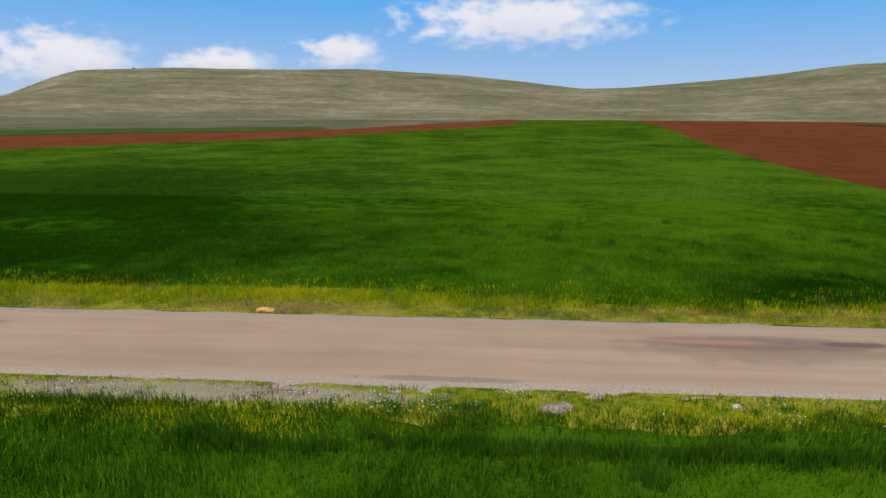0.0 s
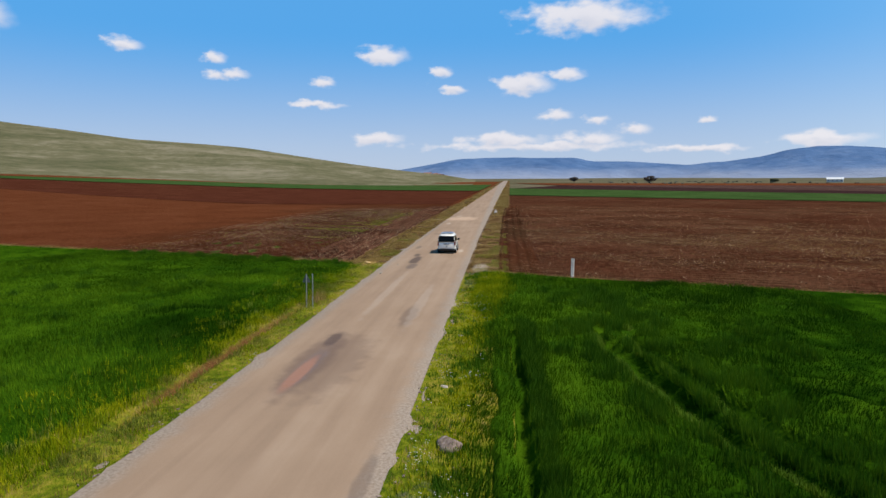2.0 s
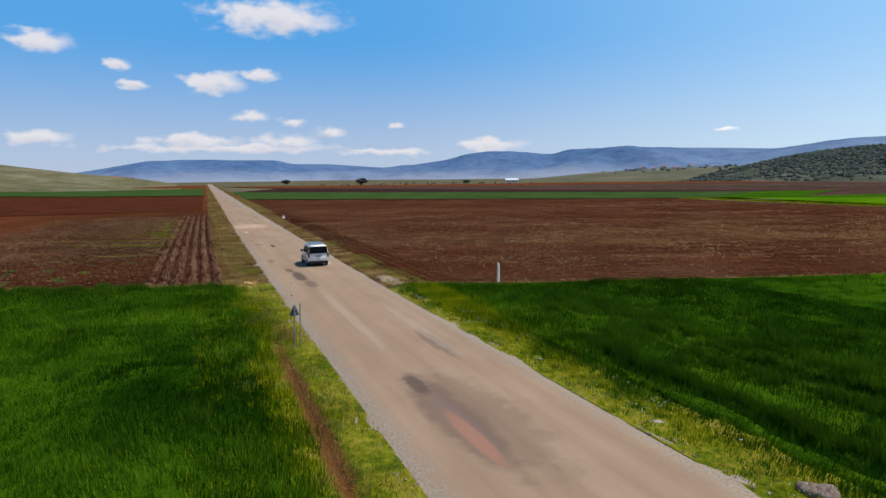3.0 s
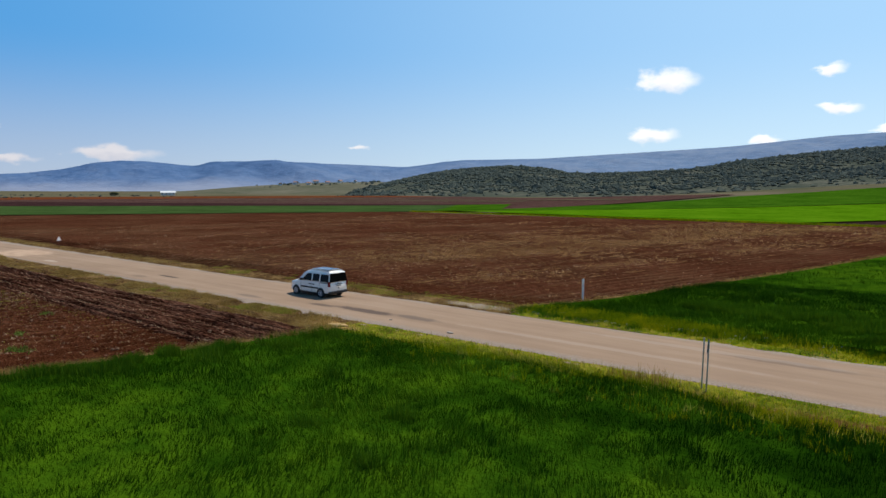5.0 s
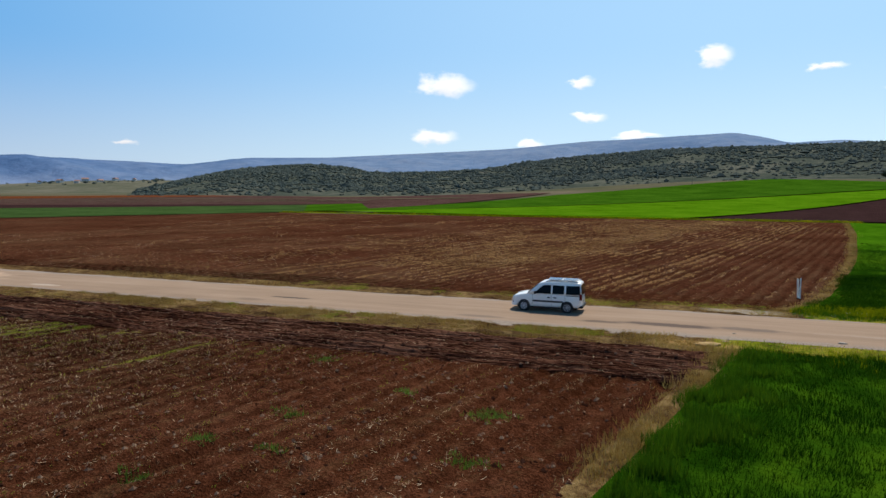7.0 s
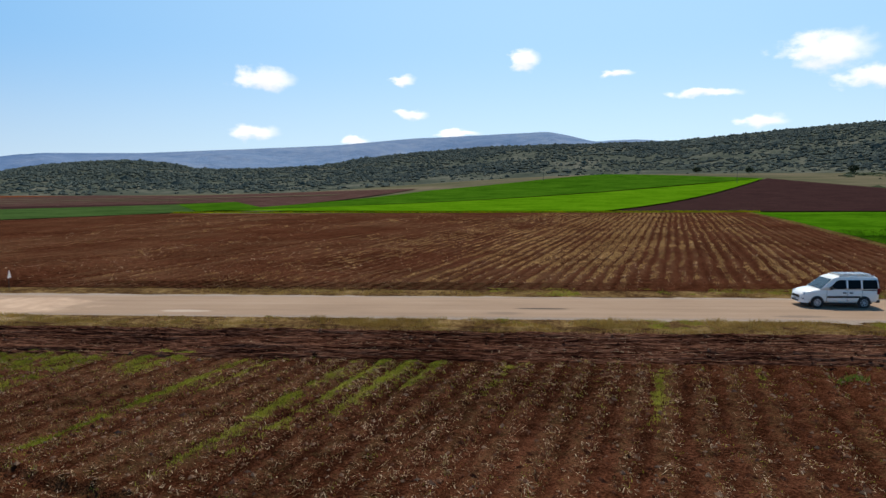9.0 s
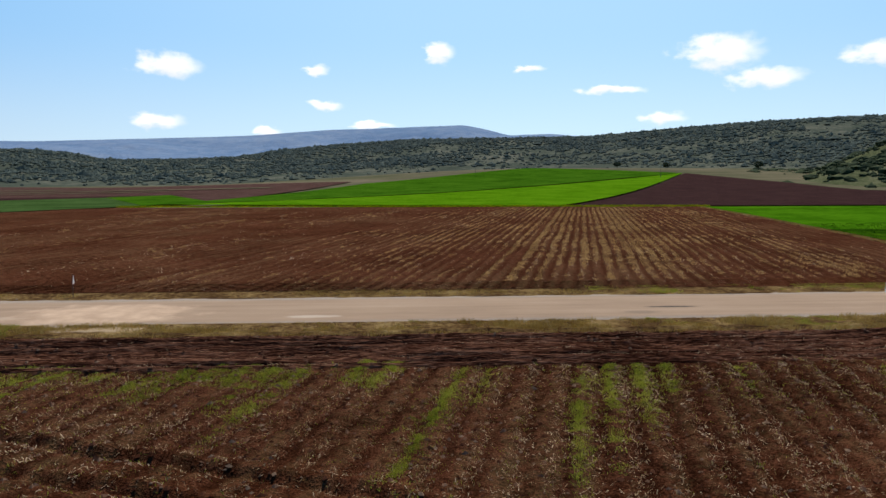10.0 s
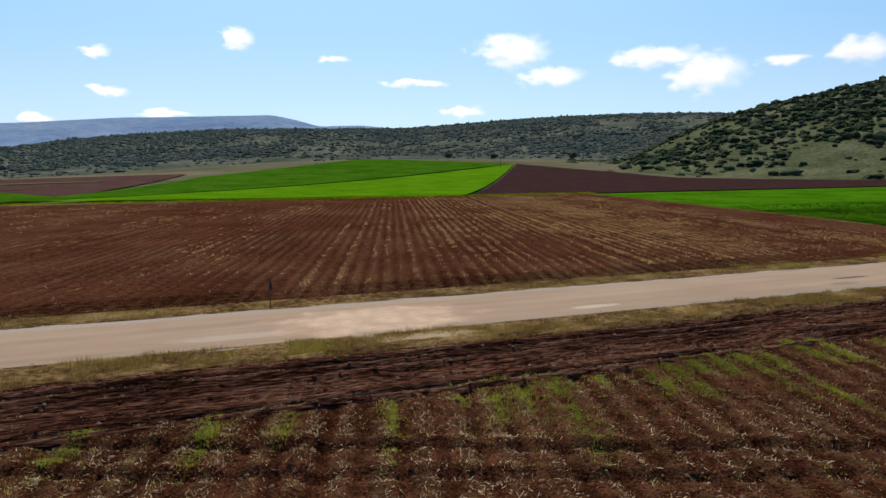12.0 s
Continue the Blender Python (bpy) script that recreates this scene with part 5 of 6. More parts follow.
sand = part("sand_heap", stone_bm(0.55, 0.28, 0.12, 40, 0.35, 3), plain("ochre_sand", (0.42, 0.27, 0.11), 0.95, wear=0.3), None, "", True)
tagged(sand, "low heap of ochre sand at the field corner", "sand heap")
sand.matrix_world = pose(36.9, 5.0, 0.0, 0, 0, 20)

galv_mat = plain("galvanised_steel", (0.42, 0.43, 0.44), 0.45, 0.8, wear=0.2)
sign_back_mat = plain("grey_sign_back", (0.10, 0.11, 0.125), 0.7, 0.0, wear=0.15)
face_mat = plain("dull_sign_face", (0.16, 0.18, 0.22), 0.6, wear=0.2)
white_mat = plain("white_sign_paint", (0.84, 0.79, 0.72), 0.5)
pale_red_mat = plain("faded_red_paint", (0.72, 0.52, 0.48), 0.6)


def triangle_bm(size, tall, x0, x1, z):
    """A thin upright triangle, point up, with rounded corners."""
    bm = bmesh.new()
    c = [(0, tall * 0.62), (-size / 2, -tall * 0.38), (size / 2, -tall * 0.38)]
    lo = [bm.verts.new((x0, a, z + h)) for a, h in c]
    hi = [bm.verts.new((x1, a, z + h)) for a, h in c]
    bm.faces.new(lo), bm.faces.new(hi[::-1])
    for i in range(3):
        bm.faces.new((lo[i], lo[(i + 1) % 3], hi[(i + 1) % 3], hi[i]))
    bmesh.ops.bevel(bm, geom=[e for e in bm.edges if abs(e.verts[0].co.x - e.verts[1].co.x) > 1e-4], offset=size * 0.07, segments=3, affect="EDGES")
    return bm


def road_sign(x, y):
    """A small triangular plate on two thin steel posts, seen mostly from behind; its face looks east."""
    t = thing("road_sign", "small dark triangular sign plate on thin steel posts", "road sign", m=pose(x, y, 0, 1.0, -1.0, 8))
    for px, py in ((0.0, 0.0), (0.20, -0.30)):
        part("post", rod_bm((px, py, -0.3), (px + 0.01, py, 1.86), 0.026), galv_mat, t)
    plate = part("plate", triangle_bm(0.46, 0.50, 0.028, 0.036, 1.60), sign_back_mat, t, "dull dark back of the triangular plate")
    part("face", triangle_bm(0.42, 0.45, 0.037, 0.039, 1.60), face_mat, plate, "dull blue-grey face")
    for z in (1.50, 1.68):
        part("clamp", box_bm(-0.032, 0.027, -0.045, 0.045, z - 0.015, z + 0.015, 0.004), galv_mat, t)
    return t


dark_post_mat = plain("rusty_post", (0.05, 0.038, 0.03), 0.9, wear=0.3)


def warning_sign(x, y):
    """A triangular plate on a short dark post; its face looks west along the road."""
    t = thing("warning_sign", "small white triangular warning sign on a short dark post", "road sign", m=pose(x, y, 0, 0.5, -1.5, 17))
    part("post", rod_bm((0, 0, -0.3), (0, 0, 1.40), 0.020), dark_post_mat, t)

    plate = part("plate", triangle_bm(0.74, 0.64, -0.040, -0.032, 1.05), dark_post_mat, t, "dull dark back of the triangular plate")
    part("border", triangle_bm(0.72, 0.62, -0.043, -0.041, 1.05), pale_red_mat, plate, "faded pale red border")
    part("face", triangle_bm(0.56, 0.48, -0.046, -0.044, 1.04), white_mat, plate, "white painted field")
    return t


road_sign(18.24, 4.40)
warning_sign(98.0, -5.0)
chalk_mat = plain("weathered_white_paint", (0.88, 0.80, 0.70), 0.85, wear=0.25)


def marker_post(x, y, tall, gap, label):
    """Two slim stakes that stand close together, each a thing of its own."""
    for sx, lean, k in ((-0.5, 1.0, 1.0), (0.5, 2.5, 0.96)):
        px, py = x + sx * gap * 0.57, y - sx * gap * 0.82
        bm = box_bm(-0.045, 0.045, -0.04, 0.04, -0.3, tall * k, 0.01)
        for v in bm.verts:
            if v.co.z > tall * 0.5:
                v.co.x, v.co.y = v.co.x * 0.8 + 0.012, v.co.y * 0.8
        tagged(part("boundary_post", bm, chalk_mat), label, "boundary post", "field boundary posts").matrix_world = pose(px, py, float(land(px, py)), lean, 2.0 * sx, 15 + 9 * sx)


marker_post(30.6, -11.1, 1.3, 0.16, "slim weathered white wooden stake at the field boundary")
marker_post(46.5, 46.4, 1.1, 0.8, "slim weathered white wooden stake at the field boundary")
# dead stalks beside the sign
x, y = rng.normal(20.6, 0.8, 60), rng.normal(4.4, 0.25, 60)
blades("dead_weeds", x, y, np.zeros(60), rng.uniform(0.3, 0.75, 60), dry_mat, "tall dead pale stalks beside the road", "weeds", 5, 0.018, 0.35, 0.05)

# ---------------------------------------------------------------- scrub on the hills
def scrub(name, at, b0, b1, r0, r1, n, size, keep, mat, label, extra, plain_=False):
    b, r = rng.uniform(min(b0, b1), max(b0, b1), n), np.sqrt(rng.uniform(r0 * r0, r1 * r1, n))
    k = keep(b, r)
    b, r = b[k], r[k]
    x, y, z = at(b, r)
    s = size * rng.gamma(6, 1 / 6, len(x))
    xs, ys, zs, ss = [x], [y], [z + s * 0.22], [s]
    for _ in range(extra):
        o = rng.normal(0, 0.6, (2, len(x))) * s
        xs.append(x + o[0]), ys.append(y + o[1]), zs.append(z + s * rng.uniform(0.05, 0.35, len(x))), ss.append(s * rng.uniform(0.4, 0.75, len(x)))
    x, y, z, s = (np.concatenate(v) for v in (xs, ys, zs, ss))
    return lumps(name, x, y, z, s, s * 0.62, mat, label, "shrubs", 0.4, False, plain_)


def patchy(b, r, at_seed, low, high, r0, r1):
    x, y = r * np.cos(np.radians(b)), r * np.sin(np.radians(b))
    d = 0.55 + 0.5 * grain(x, y, 150, at_seed) + 0.35 * grain(x, y, 50, at_seed + 1)
    return rng.uniform(0, 1, len(b)) < np.clip(d, 0.05, 1) * (low + (high - low) * step(r, r0, r1))


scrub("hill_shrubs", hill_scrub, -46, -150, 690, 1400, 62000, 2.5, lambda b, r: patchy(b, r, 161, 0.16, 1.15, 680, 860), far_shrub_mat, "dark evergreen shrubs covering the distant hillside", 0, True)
scrub("near_hill_shrubs", hill_near, -121, -172, 350, 640, 9600, 2.0, lambda b, r: patchy(b, r, 171, 0.10, 1.2, 360, 430), shrub_mat, "dark rounded shrubs scattered over the grassy hill", 1)
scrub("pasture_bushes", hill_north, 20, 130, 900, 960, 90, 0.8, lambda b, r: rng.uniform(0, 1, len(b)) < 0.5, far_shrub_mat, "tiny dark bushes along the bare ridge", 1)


# ---------------------------------------------------------------- distant trees, poles and houses
def far_tree(name, x, y, tall, wide, mat, label, seed):
    r = np.random.default_rng(seed)
    t = thing(name, label, "tree", "far trees on the plain", pose(x, y, float(land(x, y)) - 0.2, 0, 0, seed * 40))
    bm = rod_bm((0, 0, 0), (0, 0, tall * 0.35), tall * 0.035, tall * 0.024, 7)
    for i in range(6):
        a, e = i * 1.05 + r.uniform(-0.3, 0.3), r.uniform(0.5, 1.1)
        rod_bm((0, 0, tall * 0.28), (math.cos(a) * wide * 0.33 * e, math.sin(a) * wide * 0.33 * e, tall * r.uniform(0.6, 0.85)), tall * 0.018, tall * 0.005, 5, bm)
    part("trunk", bm, bark_mat, t)
    n = 170
    u = r.normal(0, 1, (n, 3))
    u /= np.linalg.norm(u, axis=1)[:, None]
    rad = r.uniform(0.35, 1.0, n) ** 0.6
    px, py, pz = u[:, 0] * wide / 2 * rad, u[:, 1] * wide / 2 * rad, tall * 0.62 + u[:, 2] * tall * 0.36 * rad
    s = r.uniform(0.035, 0.075, n) * wide
    V = ICO_V[None] * (1 + r.uniform(-0.4, 0.4, (n, len(ICO_V), 1)))
    v = np.stack([px, py, pz], -1)[:, None] + V * s[:, None, None]
    f = (ICO_F[None] + (np.arange(n) * len(ICO_V))[:, None, None]).reshape(-1, 3)
    crown = new("crown", mesh_of("crown", v, f, mat))
    crown.parent = t
    return t


for i, (x, y, h, w, bare) in enumerate(((681, -161, 8, 13, 1), (800, -95, 7, 11, 1), (760, -318, 4, 10, 0),
                                         (-225, -505, 7, 8, 0), (-150, -520, 6, 7, 0), (-120, -560, 6, 8, 0))):
    far_tree("tree", x, y, h, w, bare_tree_mat if bare else far_tree_mat, "bare brownish round-headed tree on the plain" if bare else "dark green round-headed tree in the distance", i + 1)
wood_mat = plain("grey_pole_wood", (0.10, 0.08, 0.065), 0.9, wear=0.25)
for x, y in ((-80, -356), (26, -442), (140, -520)):
    t = thing("power_pole", "thin grey wooden power pole in the field", "power pole", "power poles", pose(x, y, float(land(x, y)), 0, 0, 20))
    part("pole", rod_bm((0, 0, -0.3), (0, 0, 8.0), 0.14, 0.09, 8), wood_mat, t)
    part("crossarm", box_bm(-0.9, 0.9, -0.06, 0.06, 7.4, 7.55, 0.01), wood_mat, t)
    for sx in (-0.8, 0, 0.8):
        part("insulator", rod_bm((sx, 0, 7.55), (sx, 0, 7.8), 0.05, 0.03, 8), white_mat, t)

wall_mat, roof_mat = plain("limewashed_wall", (0.62, 0.58, 0.52), 0.9), plain("clay_roof", (0.30, 0.15, 0.10), 0.9, wear=0.2)
window_mat = plain("dark_window", (0.03, 0.035, 0.045), 0.2)


def house(x, y, long_, deep_, tall, turn, z, label, roof=roof_mat):
    t = thing("house", label, "house", "far farm buildings", pose(x, y, z, 0, 0, turn))
    part("wall", box_bm(-long_ / 2, long_ / 2, -deep_ / 2, deep_ / 2, -2.0, tall, 0.05), wall_mat, t)
    bm = bmesh.new()
    e = 0.5
    a = [bm.verts.new(p) for p in ((-long_ / 2 - e, -deep_ / 2 - e, tall), (long_ / 2 + e, -deep_ / 2 - e, tall), (long_ / 2 + e, deep_ / 2 + e, tall), (-long_ / 2 - e, deep_ / 2 + e, tall),
                                   (-long_ / 2 - e, 0, tall + deep_ * 0.28), (long_ / 2 + e, 0, tall + deep_ * 0.28))]
    for f in ((0, 1, 5, 4), (2, 3, 4, 5), (0, 4, 3), (1, 2, 5), (3, 2, 1, 0)):
        bm.faces.new([a[i] for i in f])
    part("roof", bm, roof, t)
    n = max(2, int(long_ / 4))
    for i in range(n):
        cx = -long_ / 2 + (i + 0.5) * long_ / n
        for s in (-1, 1):
            y0 = s * (deep_ / 2 + 0.03)
            part("window", box_bm(cx - 0.6, cx + 0.6, y0 - 0.04, y0 + 0.04, 1.0, 2.3), window_mat, t)
    return t


house(792, -400, 17, 8, 3.0, 62, 0.0, "long low white farm building on the plain", plain("pale_sheet_roof", (0.7, 0.7, 0.7), 0.5))
for i, (b, r, l, d, h) in enumerate(((-38.5, 1640, 12, 9, 5), (-39.6, 1600, 10, 8, 4), (-40.2, 1660, 14, 9, 6), (-41.2, 1620, 11, 9, 4), (-42.3, 1680, 12, 8, 5), (-43.6, 1650, 10, 8, 4), (-37.2, 1640, 10, 8, 4))):
    x, y, z = mound(np.array([b]), np.array([float(r)]))
    house(float(x[0]), float(y[0]), l, d, h, 25 * i, float(z[0]), "small pale village house with a clay roof")
for b, r, z in ((11.6, 1250, 18), (11.1, 1240, 15), (10.5, 1260, 14), (10.0, 1230, 12), (9.4, 1270, 11), (8.8, 1240, 9), (6.9, 1500, 9), (6.5, 1480, 10), (6.1, 1520, 9), (5.8, 1500, 10), (5.5, 1490, 7), (5.2, 1530, 7), (4.8, 1510, 5)):
    hx, hy = -14 + r * math.cos(radians(b)), -5 + r * math.sin(radians(b))
    z = max(z, float(land(hx, hy)))
    house(hx, hy, 13 + 5 * math.sin(b * 7), 9, 4.5 + math.sin(b * 5), b * 37, z, "small white village house at the foot of the hill")
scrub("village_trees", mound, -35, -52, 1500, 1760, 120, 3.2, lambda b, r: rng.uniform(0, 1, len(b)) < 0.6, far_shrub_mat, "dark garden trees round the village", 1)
x, y = scatter(60, 600, 900, -340, -120)
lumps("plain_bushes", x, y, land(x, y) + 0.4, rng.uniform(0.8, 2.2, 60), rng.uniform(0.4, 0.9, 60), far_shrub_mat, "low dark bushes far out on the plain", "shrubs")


# ---------------------------------------------------------------- the van
def car_paint():
    m = Mat("white_car_paint", 0.25, 0.5)
    m.colour(m.ramp(m.noise(0.6, 4), (0.35, (0.89, 0.86, 0.79)), (0.65, (0.94, 0.91, 0.84))))
    m.b.inputs["Coat Weight"].default_value = 0.5
    return m.m


paint_mat = car_paint()
glass_mat = plain("tinted_glass", (0.004, 0.0042, 0.0045), 0.10, spec=0.10)
screen_mat = plain("windscreen_glass", (0.035, 0.055, 0.065), 0.05, spec=0.6)
black_mat = plain("black_plastic", (0.010, 0.010, 0.011), 0.6)
tyre_mat = plain("dusty_tyre", (0.030, 0.027, 0.025), 0.9, wear=0.3)
alloy_mat = plain("alloy_rim", (0.55, 0.55, 0.56), 0.4, 0.3)
lamp_mat = plain("clear_headlamp", (0.55, 0.58, 0.62), 0.1, 0.3)
tail_mat = plain("red_lamp", (0.16, 0.008, 0.010), 0.25)
plate_mat = plain("plate_white", (0.70, 0.70, 0.68), 0.5)
cell_mat = plain("solar_cells", (0.018, 0.028, 0.075), 0.12, spec=0.6)
hub_mat = plain("wheel_cover", (0.17, 0.17, 0.18), 0.5, wear=0.2)
frame_mat = plain("aluminium_frame", (0.55, 0.56, 0.58), 0.35, 0.7)


def loft(stations, ring):
    """A closed skin through rings of points, one ring for each station."""
    bm = bmesh.new()
    rows = [[bm.verts.new(p) for p in ring(s)] for s in stations]
    n = len(rows[0])
    for a, b in zip(rows, rows[1:]):
        for i in range(n):
            bm.faces.new((a[i], a[(i + 1) % n], b[(i + 1) % n], b[i]))
    bm.faces.new(rows[0][::-1])
    bm.faces.new(rows[-1])
    return bm


def lower_ring(s):
    """x, half width, bottom and top of the body below the windows."""
    x, w, zb, zt = s
    half = [(w * 0.80, zb), (w * 0.96, zb + 0.05), (w, zb + 0.2), (w * 1.005, zb + (zt - zb) * 0.55), (w * 0.99, zt - 0.09), (w * 0.955, zt - 0.02), (w * 0.80, zt + 0.015)]
    return [(x, y, z) for y, z in half] + [(x, 0, zt + 0.03)] + [(x, -y, z) for y, z in half[::-1]] + [(x, 0, zb)]


BELT, ROOF = 1.06, 1.80


def side_y(z):
    """Half width of the cabin at a height."""
    t = (z - BELT) / (ROOF - BELT)
    return 0.835 - 0.125 * t - 0.03 * t * t


def cabin_ring(s):
    """Foot and head of a slanting ring of the cabin."""
    xb, xt, zr = s
    zs = [BELT - 0.03, BELT + 0.15, BELT + 0.33, zr - 0.22, zr - 0.12, zr - 0.05]
    half = [(side_y(z), z) for z in zs] + [(side_y(zr) - 0.07, zr - 0.012), (side_y(zr) - 0.30, zr + 0.018)]
    f = lambda z: xb + (xt - xb) * (z - BELT) / (zr - BELT)
    return [(f(z), y, z) for y, z in half] + [(f(zr), 0, zr + 0.028)] + [(f(z), -y, z) for y, z in half[::-1]]


def side_pane(corners, side, proud=0.008, thick=0.014):
    """A flat pane that lies on the cabin's side; corners as x, z."""
    bm = bmesh.new()
    for off in (proud, proud - thick):
        for x, z in corners:
            bm.verts.new((x, side * (side_y(z) + off), z))
    bm.verts.ensure_lookup_table()
    n = len(corners)
    bm.faces.new(bm.verts[:n])
    bm.faces.new(bm.verts[n:][::-1])
    for i in range(n):
        bm.faces.new((bm.verts[i], bm.verts[(i + 1) % n], bm.verts[n + (i + 1) % n], bm.verts[n + i]))
    return bm


def wheel(van, x, side):
    w = tagged(new("wheel"))
    w.parent = van
    w.location = (x, side * 0.765, 0.31)
    bm = bmesh.new()
    prof = [(0.20, -0.085), (0.285, -0.095), (0.31, -0.075), (0.312, 0.0), (0.31, 0.075), (0.285, 0.095), (0.20, 0.085)]
    k = 28
    rows = [[bm.verts.new((r * math.cos(a), y, r * math.sin(a))) for r, y in prof] for a in (2 * math.pi * i / k for i in range(k))]
    for i in range(k):
        a, b = rows[i], rows[(i + 1) % k]
        for j in range(len(prof) - 1):
            bm.faces.new((a[j], a[j + 1], b[j + 1], b[j]))
    part("tyre", bm, tyre_mat, w, "dusty black tyre", True)
    part("disc", rod_bm((0, -0.06, 0), (0, 0.06, 0), 0.205, None, 24), hub_mat, w, "grey plastic wheel cover")
    bm = rod_bm((0, side * 0.05, 0), (0, side * 0.085, 0), 0.055, None, 14)
    for i in range(7):
        a = 2 * math.pi * i / 7
        rod_bm((0.03 * math.cos(a), side * 0.07, 0.03 * math.sin(a)), (0.19 * math.cos(a), side * 0.072, 0.19 * math.sin(a)), 0.024, 0.018, 6, bm)
    part("rim", bm, alloy_mat, w, "silver spoked alloy rim")
    ring = bmesh.new()
    for i in range(24):
        a, b = 2 * math.pi * i / 24, 2 * math.pi * (i + 1) / 24
        rod_bm((0.195 * math.cos(a), side * 0.075, 0.195 * math.sin(a)), (0.195 * math.cos(b), side * 0.075, 0.195 * math.sin(b)), 0.016, None, 6, ring)
    part("rim_edge", ring, alloy_mat, w)
    return w


def make_van(x, y):
    van = thing("van", "white compact passenger van with solar panels on its roof rack", "van", m=pose(x, y, 0.03, 0, 0, 0) @ Matrix.Scale(0.97, 4))
    body = part("body", loft([(-2.06, 0.76, 0.40, 1.02), (-2.02, 0.81, 0.34, 1.06), (-1.85, 0.845, 0.30, 1.07), (-1.0, 0.858, 0.26, 1.07), (0.0, 0.858, 0.25, 1.07), (0.9, 0.855, 0.26, 1.06),
                              (1.15, 0.85, 0.27, 1.05), (1.45, 0.835, 0.28, 1.01), (1.75, 0.80, 0.29, 0.945), (1.95, 0.735, 0.30, 0.87), (2.08, 0.64, 0.32, 0.78), (2.15, 0.50, 0.36, 0.68)], lower_ring), paint_mat, van, "", True)
    part("cabin", loft([(-2.055, -1.965, 1.76), (-2.02, -1.90, 1.79), (-1.5, -1.45, 1.805), (-0.6, -0.6, 1.815), (0.2, 0.05, 1.80), (0.85, 0.28, 1.765), (1.08, 0.40, 1.72), (1.16, 0.47, 1.66)], cabin_ring), paint_mat, van, "", True)
    # glass: two panes and a front door pane on each side
    for s in (-1, 1):
        part("quarter_window", side_pane([(-1.99, 1.10), (-1.15, 1.10), (-1.15, 1.60), (-1.93, 1.61)], s), glass_mat, van, "dark tinted side glass")
        part("rear_door_window", side_pane([(-1.04, 1.10), (-0.35, 1.09), (-0.35, 1.60), (-1.04, 1.60)], s), glass_mat, van, "dark tinted side glass")
        part("front_door_window", side_pane([(-0.25, 1.09), (0.70, 1.09), (0.64, 1.20), (0.28, 1.54), (0.12, 1.60), (-0.25, 1.605)], s), glass_mat, van, "dark tinted side glass")
        part("sliding_rail", box_bm(-1.95, -1.16, s * 0.852 - 0.012, s * 0.852 + 0.012, 1.005, 1.045, 0.004), black_mat, van)
        part("side_strip", box_bm(-1.0, 0.83, s * 0.866 - 0.014, s * 0.866 + 0.014, 0.585, 0.69, 0.008), black_mat, van, "black rubbing strip")
        for hx in (-0.50, -0.13):
            part("door_handle", box_bm(hx - 0.09, hx + 0.09, s * 0.872 - 0.018, s * 0.872 + 0.018, 0.84, 0.91, 0.012), black_mat, van)
        for gx in (-1.10, -0.30, 0.84):
            part("door_gap", box_bm(gx - 0.006, gx + 0.006, s * 0.861 - 0.004, s * 0.861 + 0.004, 0.36, 1.04), black_mat, van)
        part("sill", box_bm(-0.86, 1.0, s * 0.83 - 0.03, s * 0.83 + 0.03, 0.24, 0.31, 0.01), black_mat, van)
        mir = part("wing_mirror", box_bm(0.60, 0.72, s * 0.98 - 0.09, s * 0.98 + 0.09, 1.07, 1.25, 0.03), black_mat, van, "black wing mirror")
        part("mirror_arm", rod_bm((0.66, s * 0.83, 1.08), (0.66, s * 0.94, 1.12), 0.02), black_mat, mir)
        part("headlamp", loft([(1.86, 0.0), (1.98, 1.0), (2.03, 0.6)], lambda q: [(q[0], s * (0.46 + 0.28 * a - 0.06 * q[1] * a), 0.70 + 0.16 * b + 0.02 * a) for a, b in ((0, 0), (1, 0), (1.05, 0.6), (0.9, 1), (0.1, 1))]), lamp_mat, van, "clear headlamp", True)
        part("tail_lamp", loft([(-2.085, 0.0), (-2.0, 1.0), (-1.93, 1.0)], lambda q: [(q[0], s * (0.73 + 0.125 * a), 0.80 + 0.34 * b) for a, b in ((0, 0), (1, 0), (0.93, 1), (0.1, 1))]), tail_mat, van, "tall red tail lamp")
        part("fog_surround", box_bm(1.90, 2.09, s * 0.60 - 0.08, s * 0.60 + 0.08, 0.40, 0.55, 0.02), black_mat, van)
        for ax in (-1.22, 1.35):
            # flat black disc on the body stands in for the arch's shaded hollow
            arch = bmesh.new()
            bmesh.ops.create_cone(arch, cap_ends=True, segments=28, radius1=0.365, radius2=0.365, depth=0.03, matrix=Matrix.Translation((ax, s * (0.853 if ax < 0 else 0.842), 0.33)) @ Matrix.Rotation(radians(90), 4, "X"))
            part("wheel_arch", arch, black_mat, van, "black disc for the wheel arch's shaded hollow")
            w = wheel(van, ax, s)
            w.location.y = s * 0.80
    # windscreen and rear window
    def slanted(x0, z0, y0, x1, z1, y1, off):
        d = Vector((z1 - z0, 0, x0 - x1)).normalized()
        bm = bmesh.new()
        pts = [(x0, -y0, z0), (x0, y0, z0), (x1, y1, z1), (x1, -y1, z1)]
        a = [bm.verts.new(Vector(p) + d * off) for p in pts]
        b = [bm.verts.new(Vector(p) - d * 0.03) for p in pts]
        bm.faces.new(a), bm.faces.new(b[::-1])
        for i in range(4):
            bm.faces.new((a[i], a[(i + 1) % 4], b[(i + 1) % 4], b[i]))
        return bm

    part("windscreen", slanted(1.15, 1.10, 0.74, 0.54, 1.63, 0.63, 0.012), screen_mat, van, "blue-tinted windscreen")
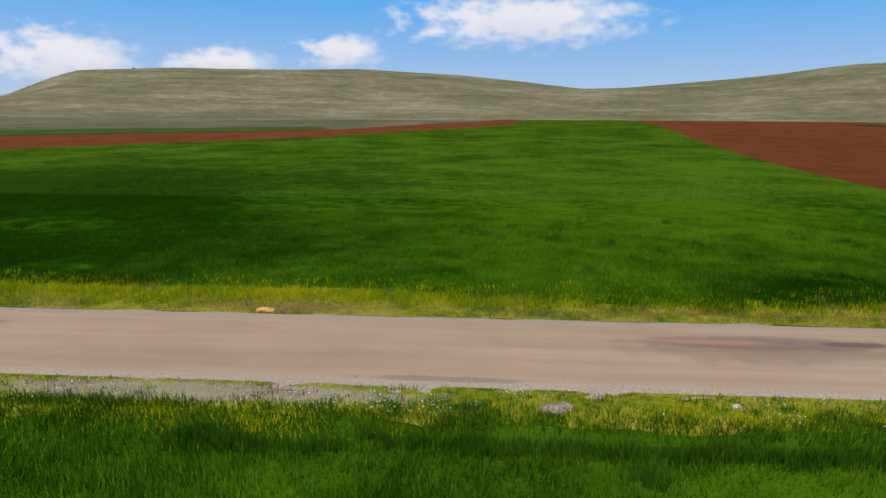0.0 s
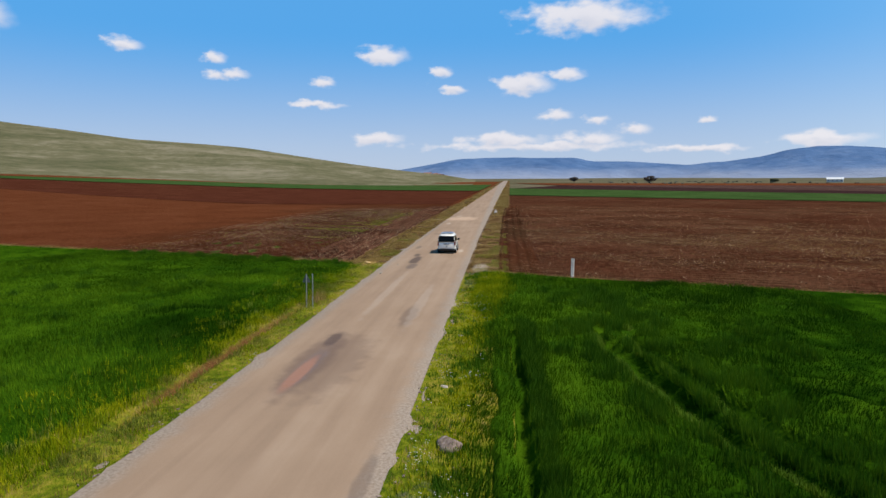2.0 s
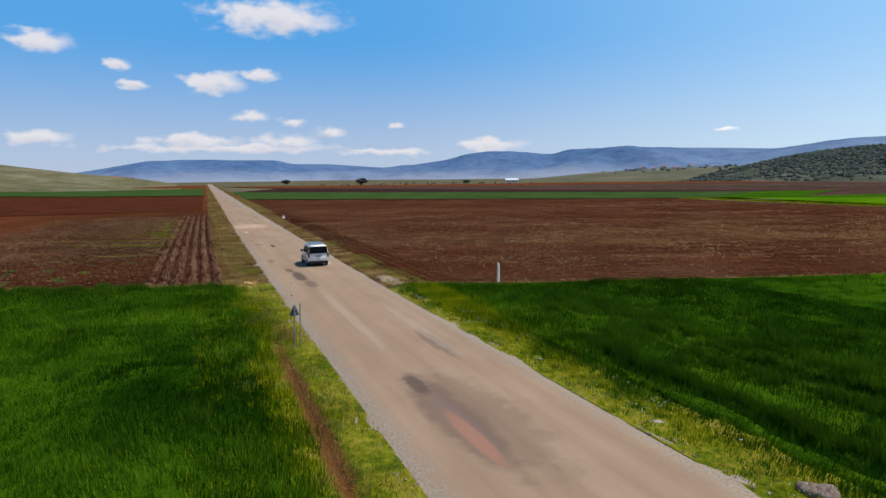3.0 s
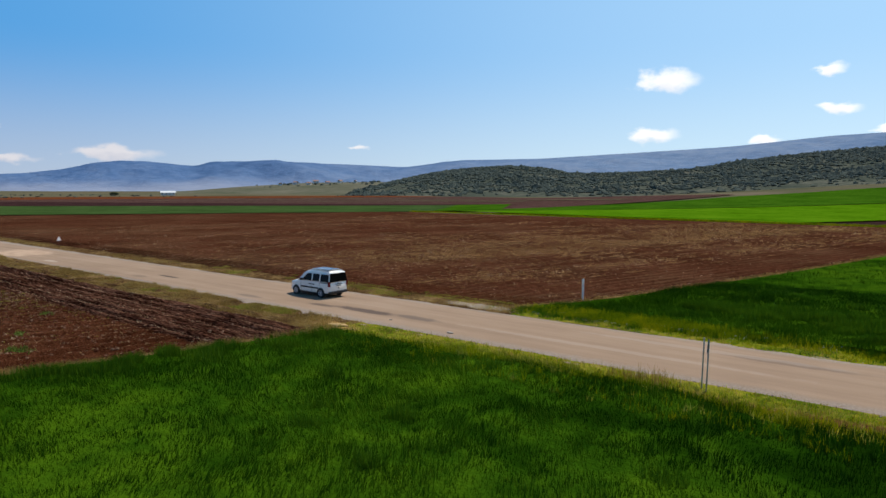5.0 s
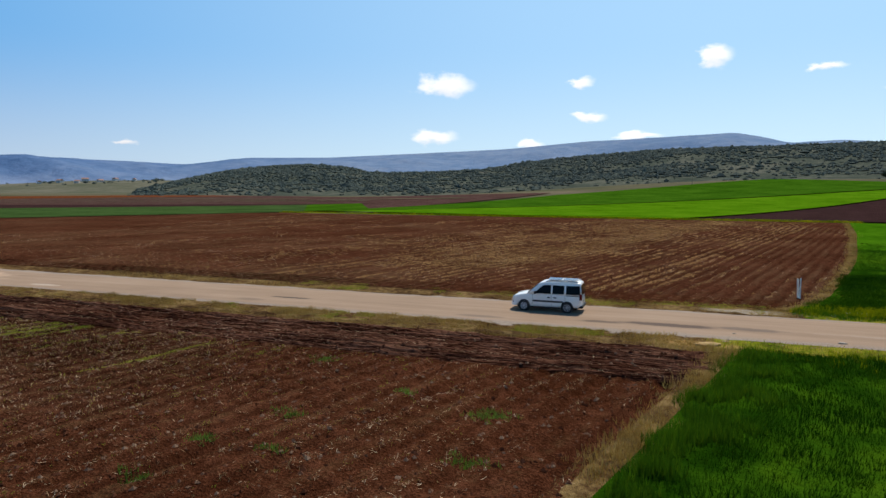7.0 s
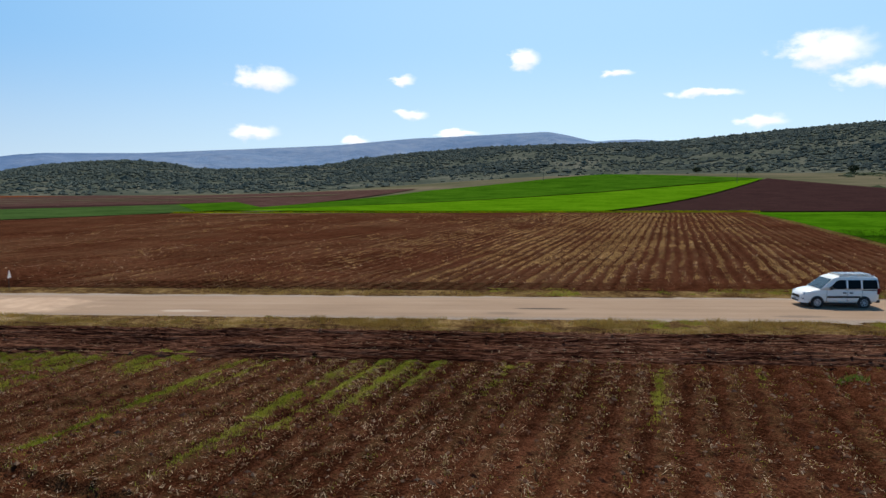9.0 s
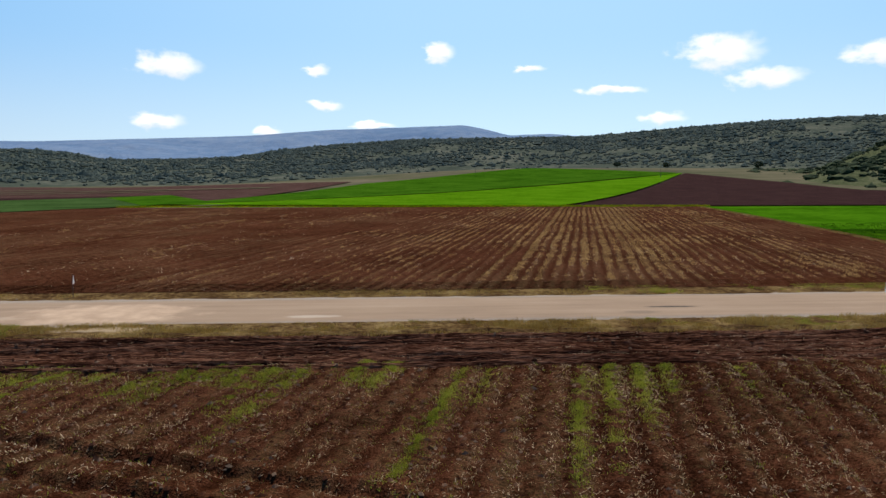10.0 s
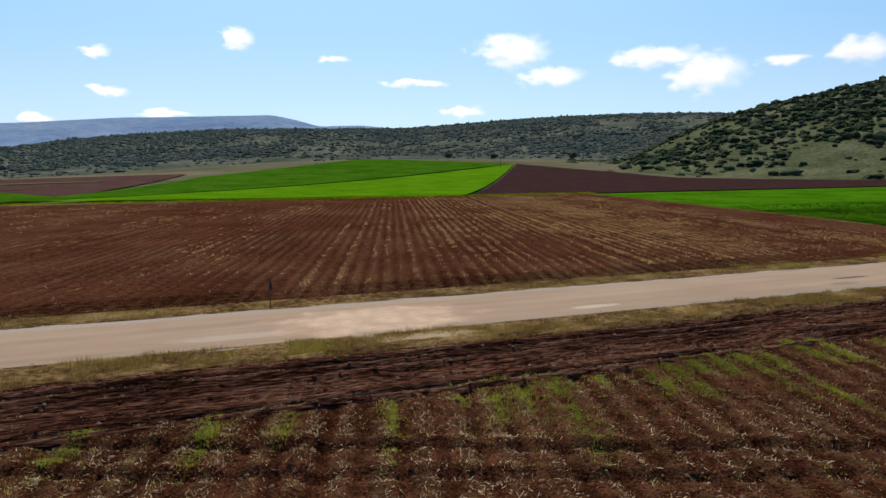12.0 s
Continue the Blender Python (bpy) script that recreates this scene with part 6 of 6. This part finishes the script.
    part("rear_window", slanted(-2.065, 1.10, -0.79, -1.99, 1.68, -0.70, -0.012), glass_mat, van, "dark tinted rear window")
    for s in (-0.3, 0.35):
        part("wiper", rod_bm((1.17, s, 1.10), (0.95, s + 0.42, 1.30), 0.010, 0.007, 6), black_mat, van)
    part("rear_bumper", box_bm(-2.13, -1.85, -0.80, 0.80, 0.30, 0.48, 0.04), black_mat, van, "black plastic rear bumper")
    part("front_bumper", loft([(1.80, 0.83), (2.02, 0.74), (2.15, 0.60), (2.19, 0.42)], lambda q: [(q[0], y, z) for y, z in ((-q[1], 0.28), (q[1], 0.28), (q[1] * 1.01, 0.47), (-q[1] * 1.01, 0.47))]), paint_mat, van)
    part("grille", box_bm(2.08, 2.185, -0.40, 0.40, 0.52, 0.68, 0.03), black_mat, van, "black radiator grille")
    part("lower_intake", box_bm(2.10, 2.20, -0.40, 0.40, 0.31, 0.41, 0.01), black_mat, van)
    part("badge", rod_bm((-2.085, 0, 1.0), (-2.10, 0, 1.0), 0.05, None, 16), frame_mat, van)
    for px, off in ((-2.075, -1), (2.20, 1)):
        z = 0.84 if off < 0 else 0.46
        plate = part("number_plate", box_bm(px - 0.008, px + 0.008, -0.26, 0.26, z - 0.055, z + 0.055, 0.004), plate_mat, van, "white number plate")
        part("plate_bar", box_bm(px + off * 0.009, px + off * 0.012, -0.19, 0.19, z - 0.022, z + 0.022), black_mat, plate)
    part("tailgate_grip", box_bm(-2.095, -2.07, -0.32, 0.32, 0.93, 0.965, 0.006), black_mat, van)
    part("tow_cover", box_bm(-2.08, -2.05, -0.06, 0.06, 0.62, 0.70, 0.01), black_mat, van)
    part("underbody", box_bm(-1.8, 1.8, -0.62, 0.62, 0.20, 0.34, 0.02), black_mat, van)
    part("aerial", rod_bm((0.2, 0, 1.83), (0.05, 0, 2.12), 0.006, 0.003, 6), black_mat, van)
    # roof rack with two solar panels
    for s in (-1, 1):
        rail = part("roof_rail", box_bm(-1.85, 0.10, s * 0.60 - 0.018, s * 0.60 + 0.018, 1.81, 1.85, 0.012), frame_mat, van, "aluminium roof rail")
        for fx in (-1.75, -0.85, 0.02):
            part("rail_foot", box_bm(fx - 0.05, fx + 0.05, s * 0.60 - 0.02, s * 0.60 + 0.02, 1.74, 1.82, 0.008), frame_mat, rail)
    for fx in (-1.55, -0.85, -0.15):
        part("crossbar", box_bm(fx - 0.03, fx + 0.03, -0.64, 0.64, 1.85, 1.88, 0.01), frame_mat, van)
    for cx in (-1.30, -0.42):
        panel = part("solar_panel", box_bm(cx - 0.42, cx + 0.42, -0.52, 0.52, 1.88, 1.905, 0.006), frame_mat, van, "framed dark blue solar panel")
        for i in range(2):
            for j in range(3):
                part("solar_cell", box_bm(cx - 0.385 + i * 0.39, cx - 0.385 + i * 0.39 + 0.38, -0.485 + j * 0.325, -0.485 + j * 0.325 + 0.315, 1.903, 1.909), cell_mat, panel)
    return van


make_van(45.35, -1.05)
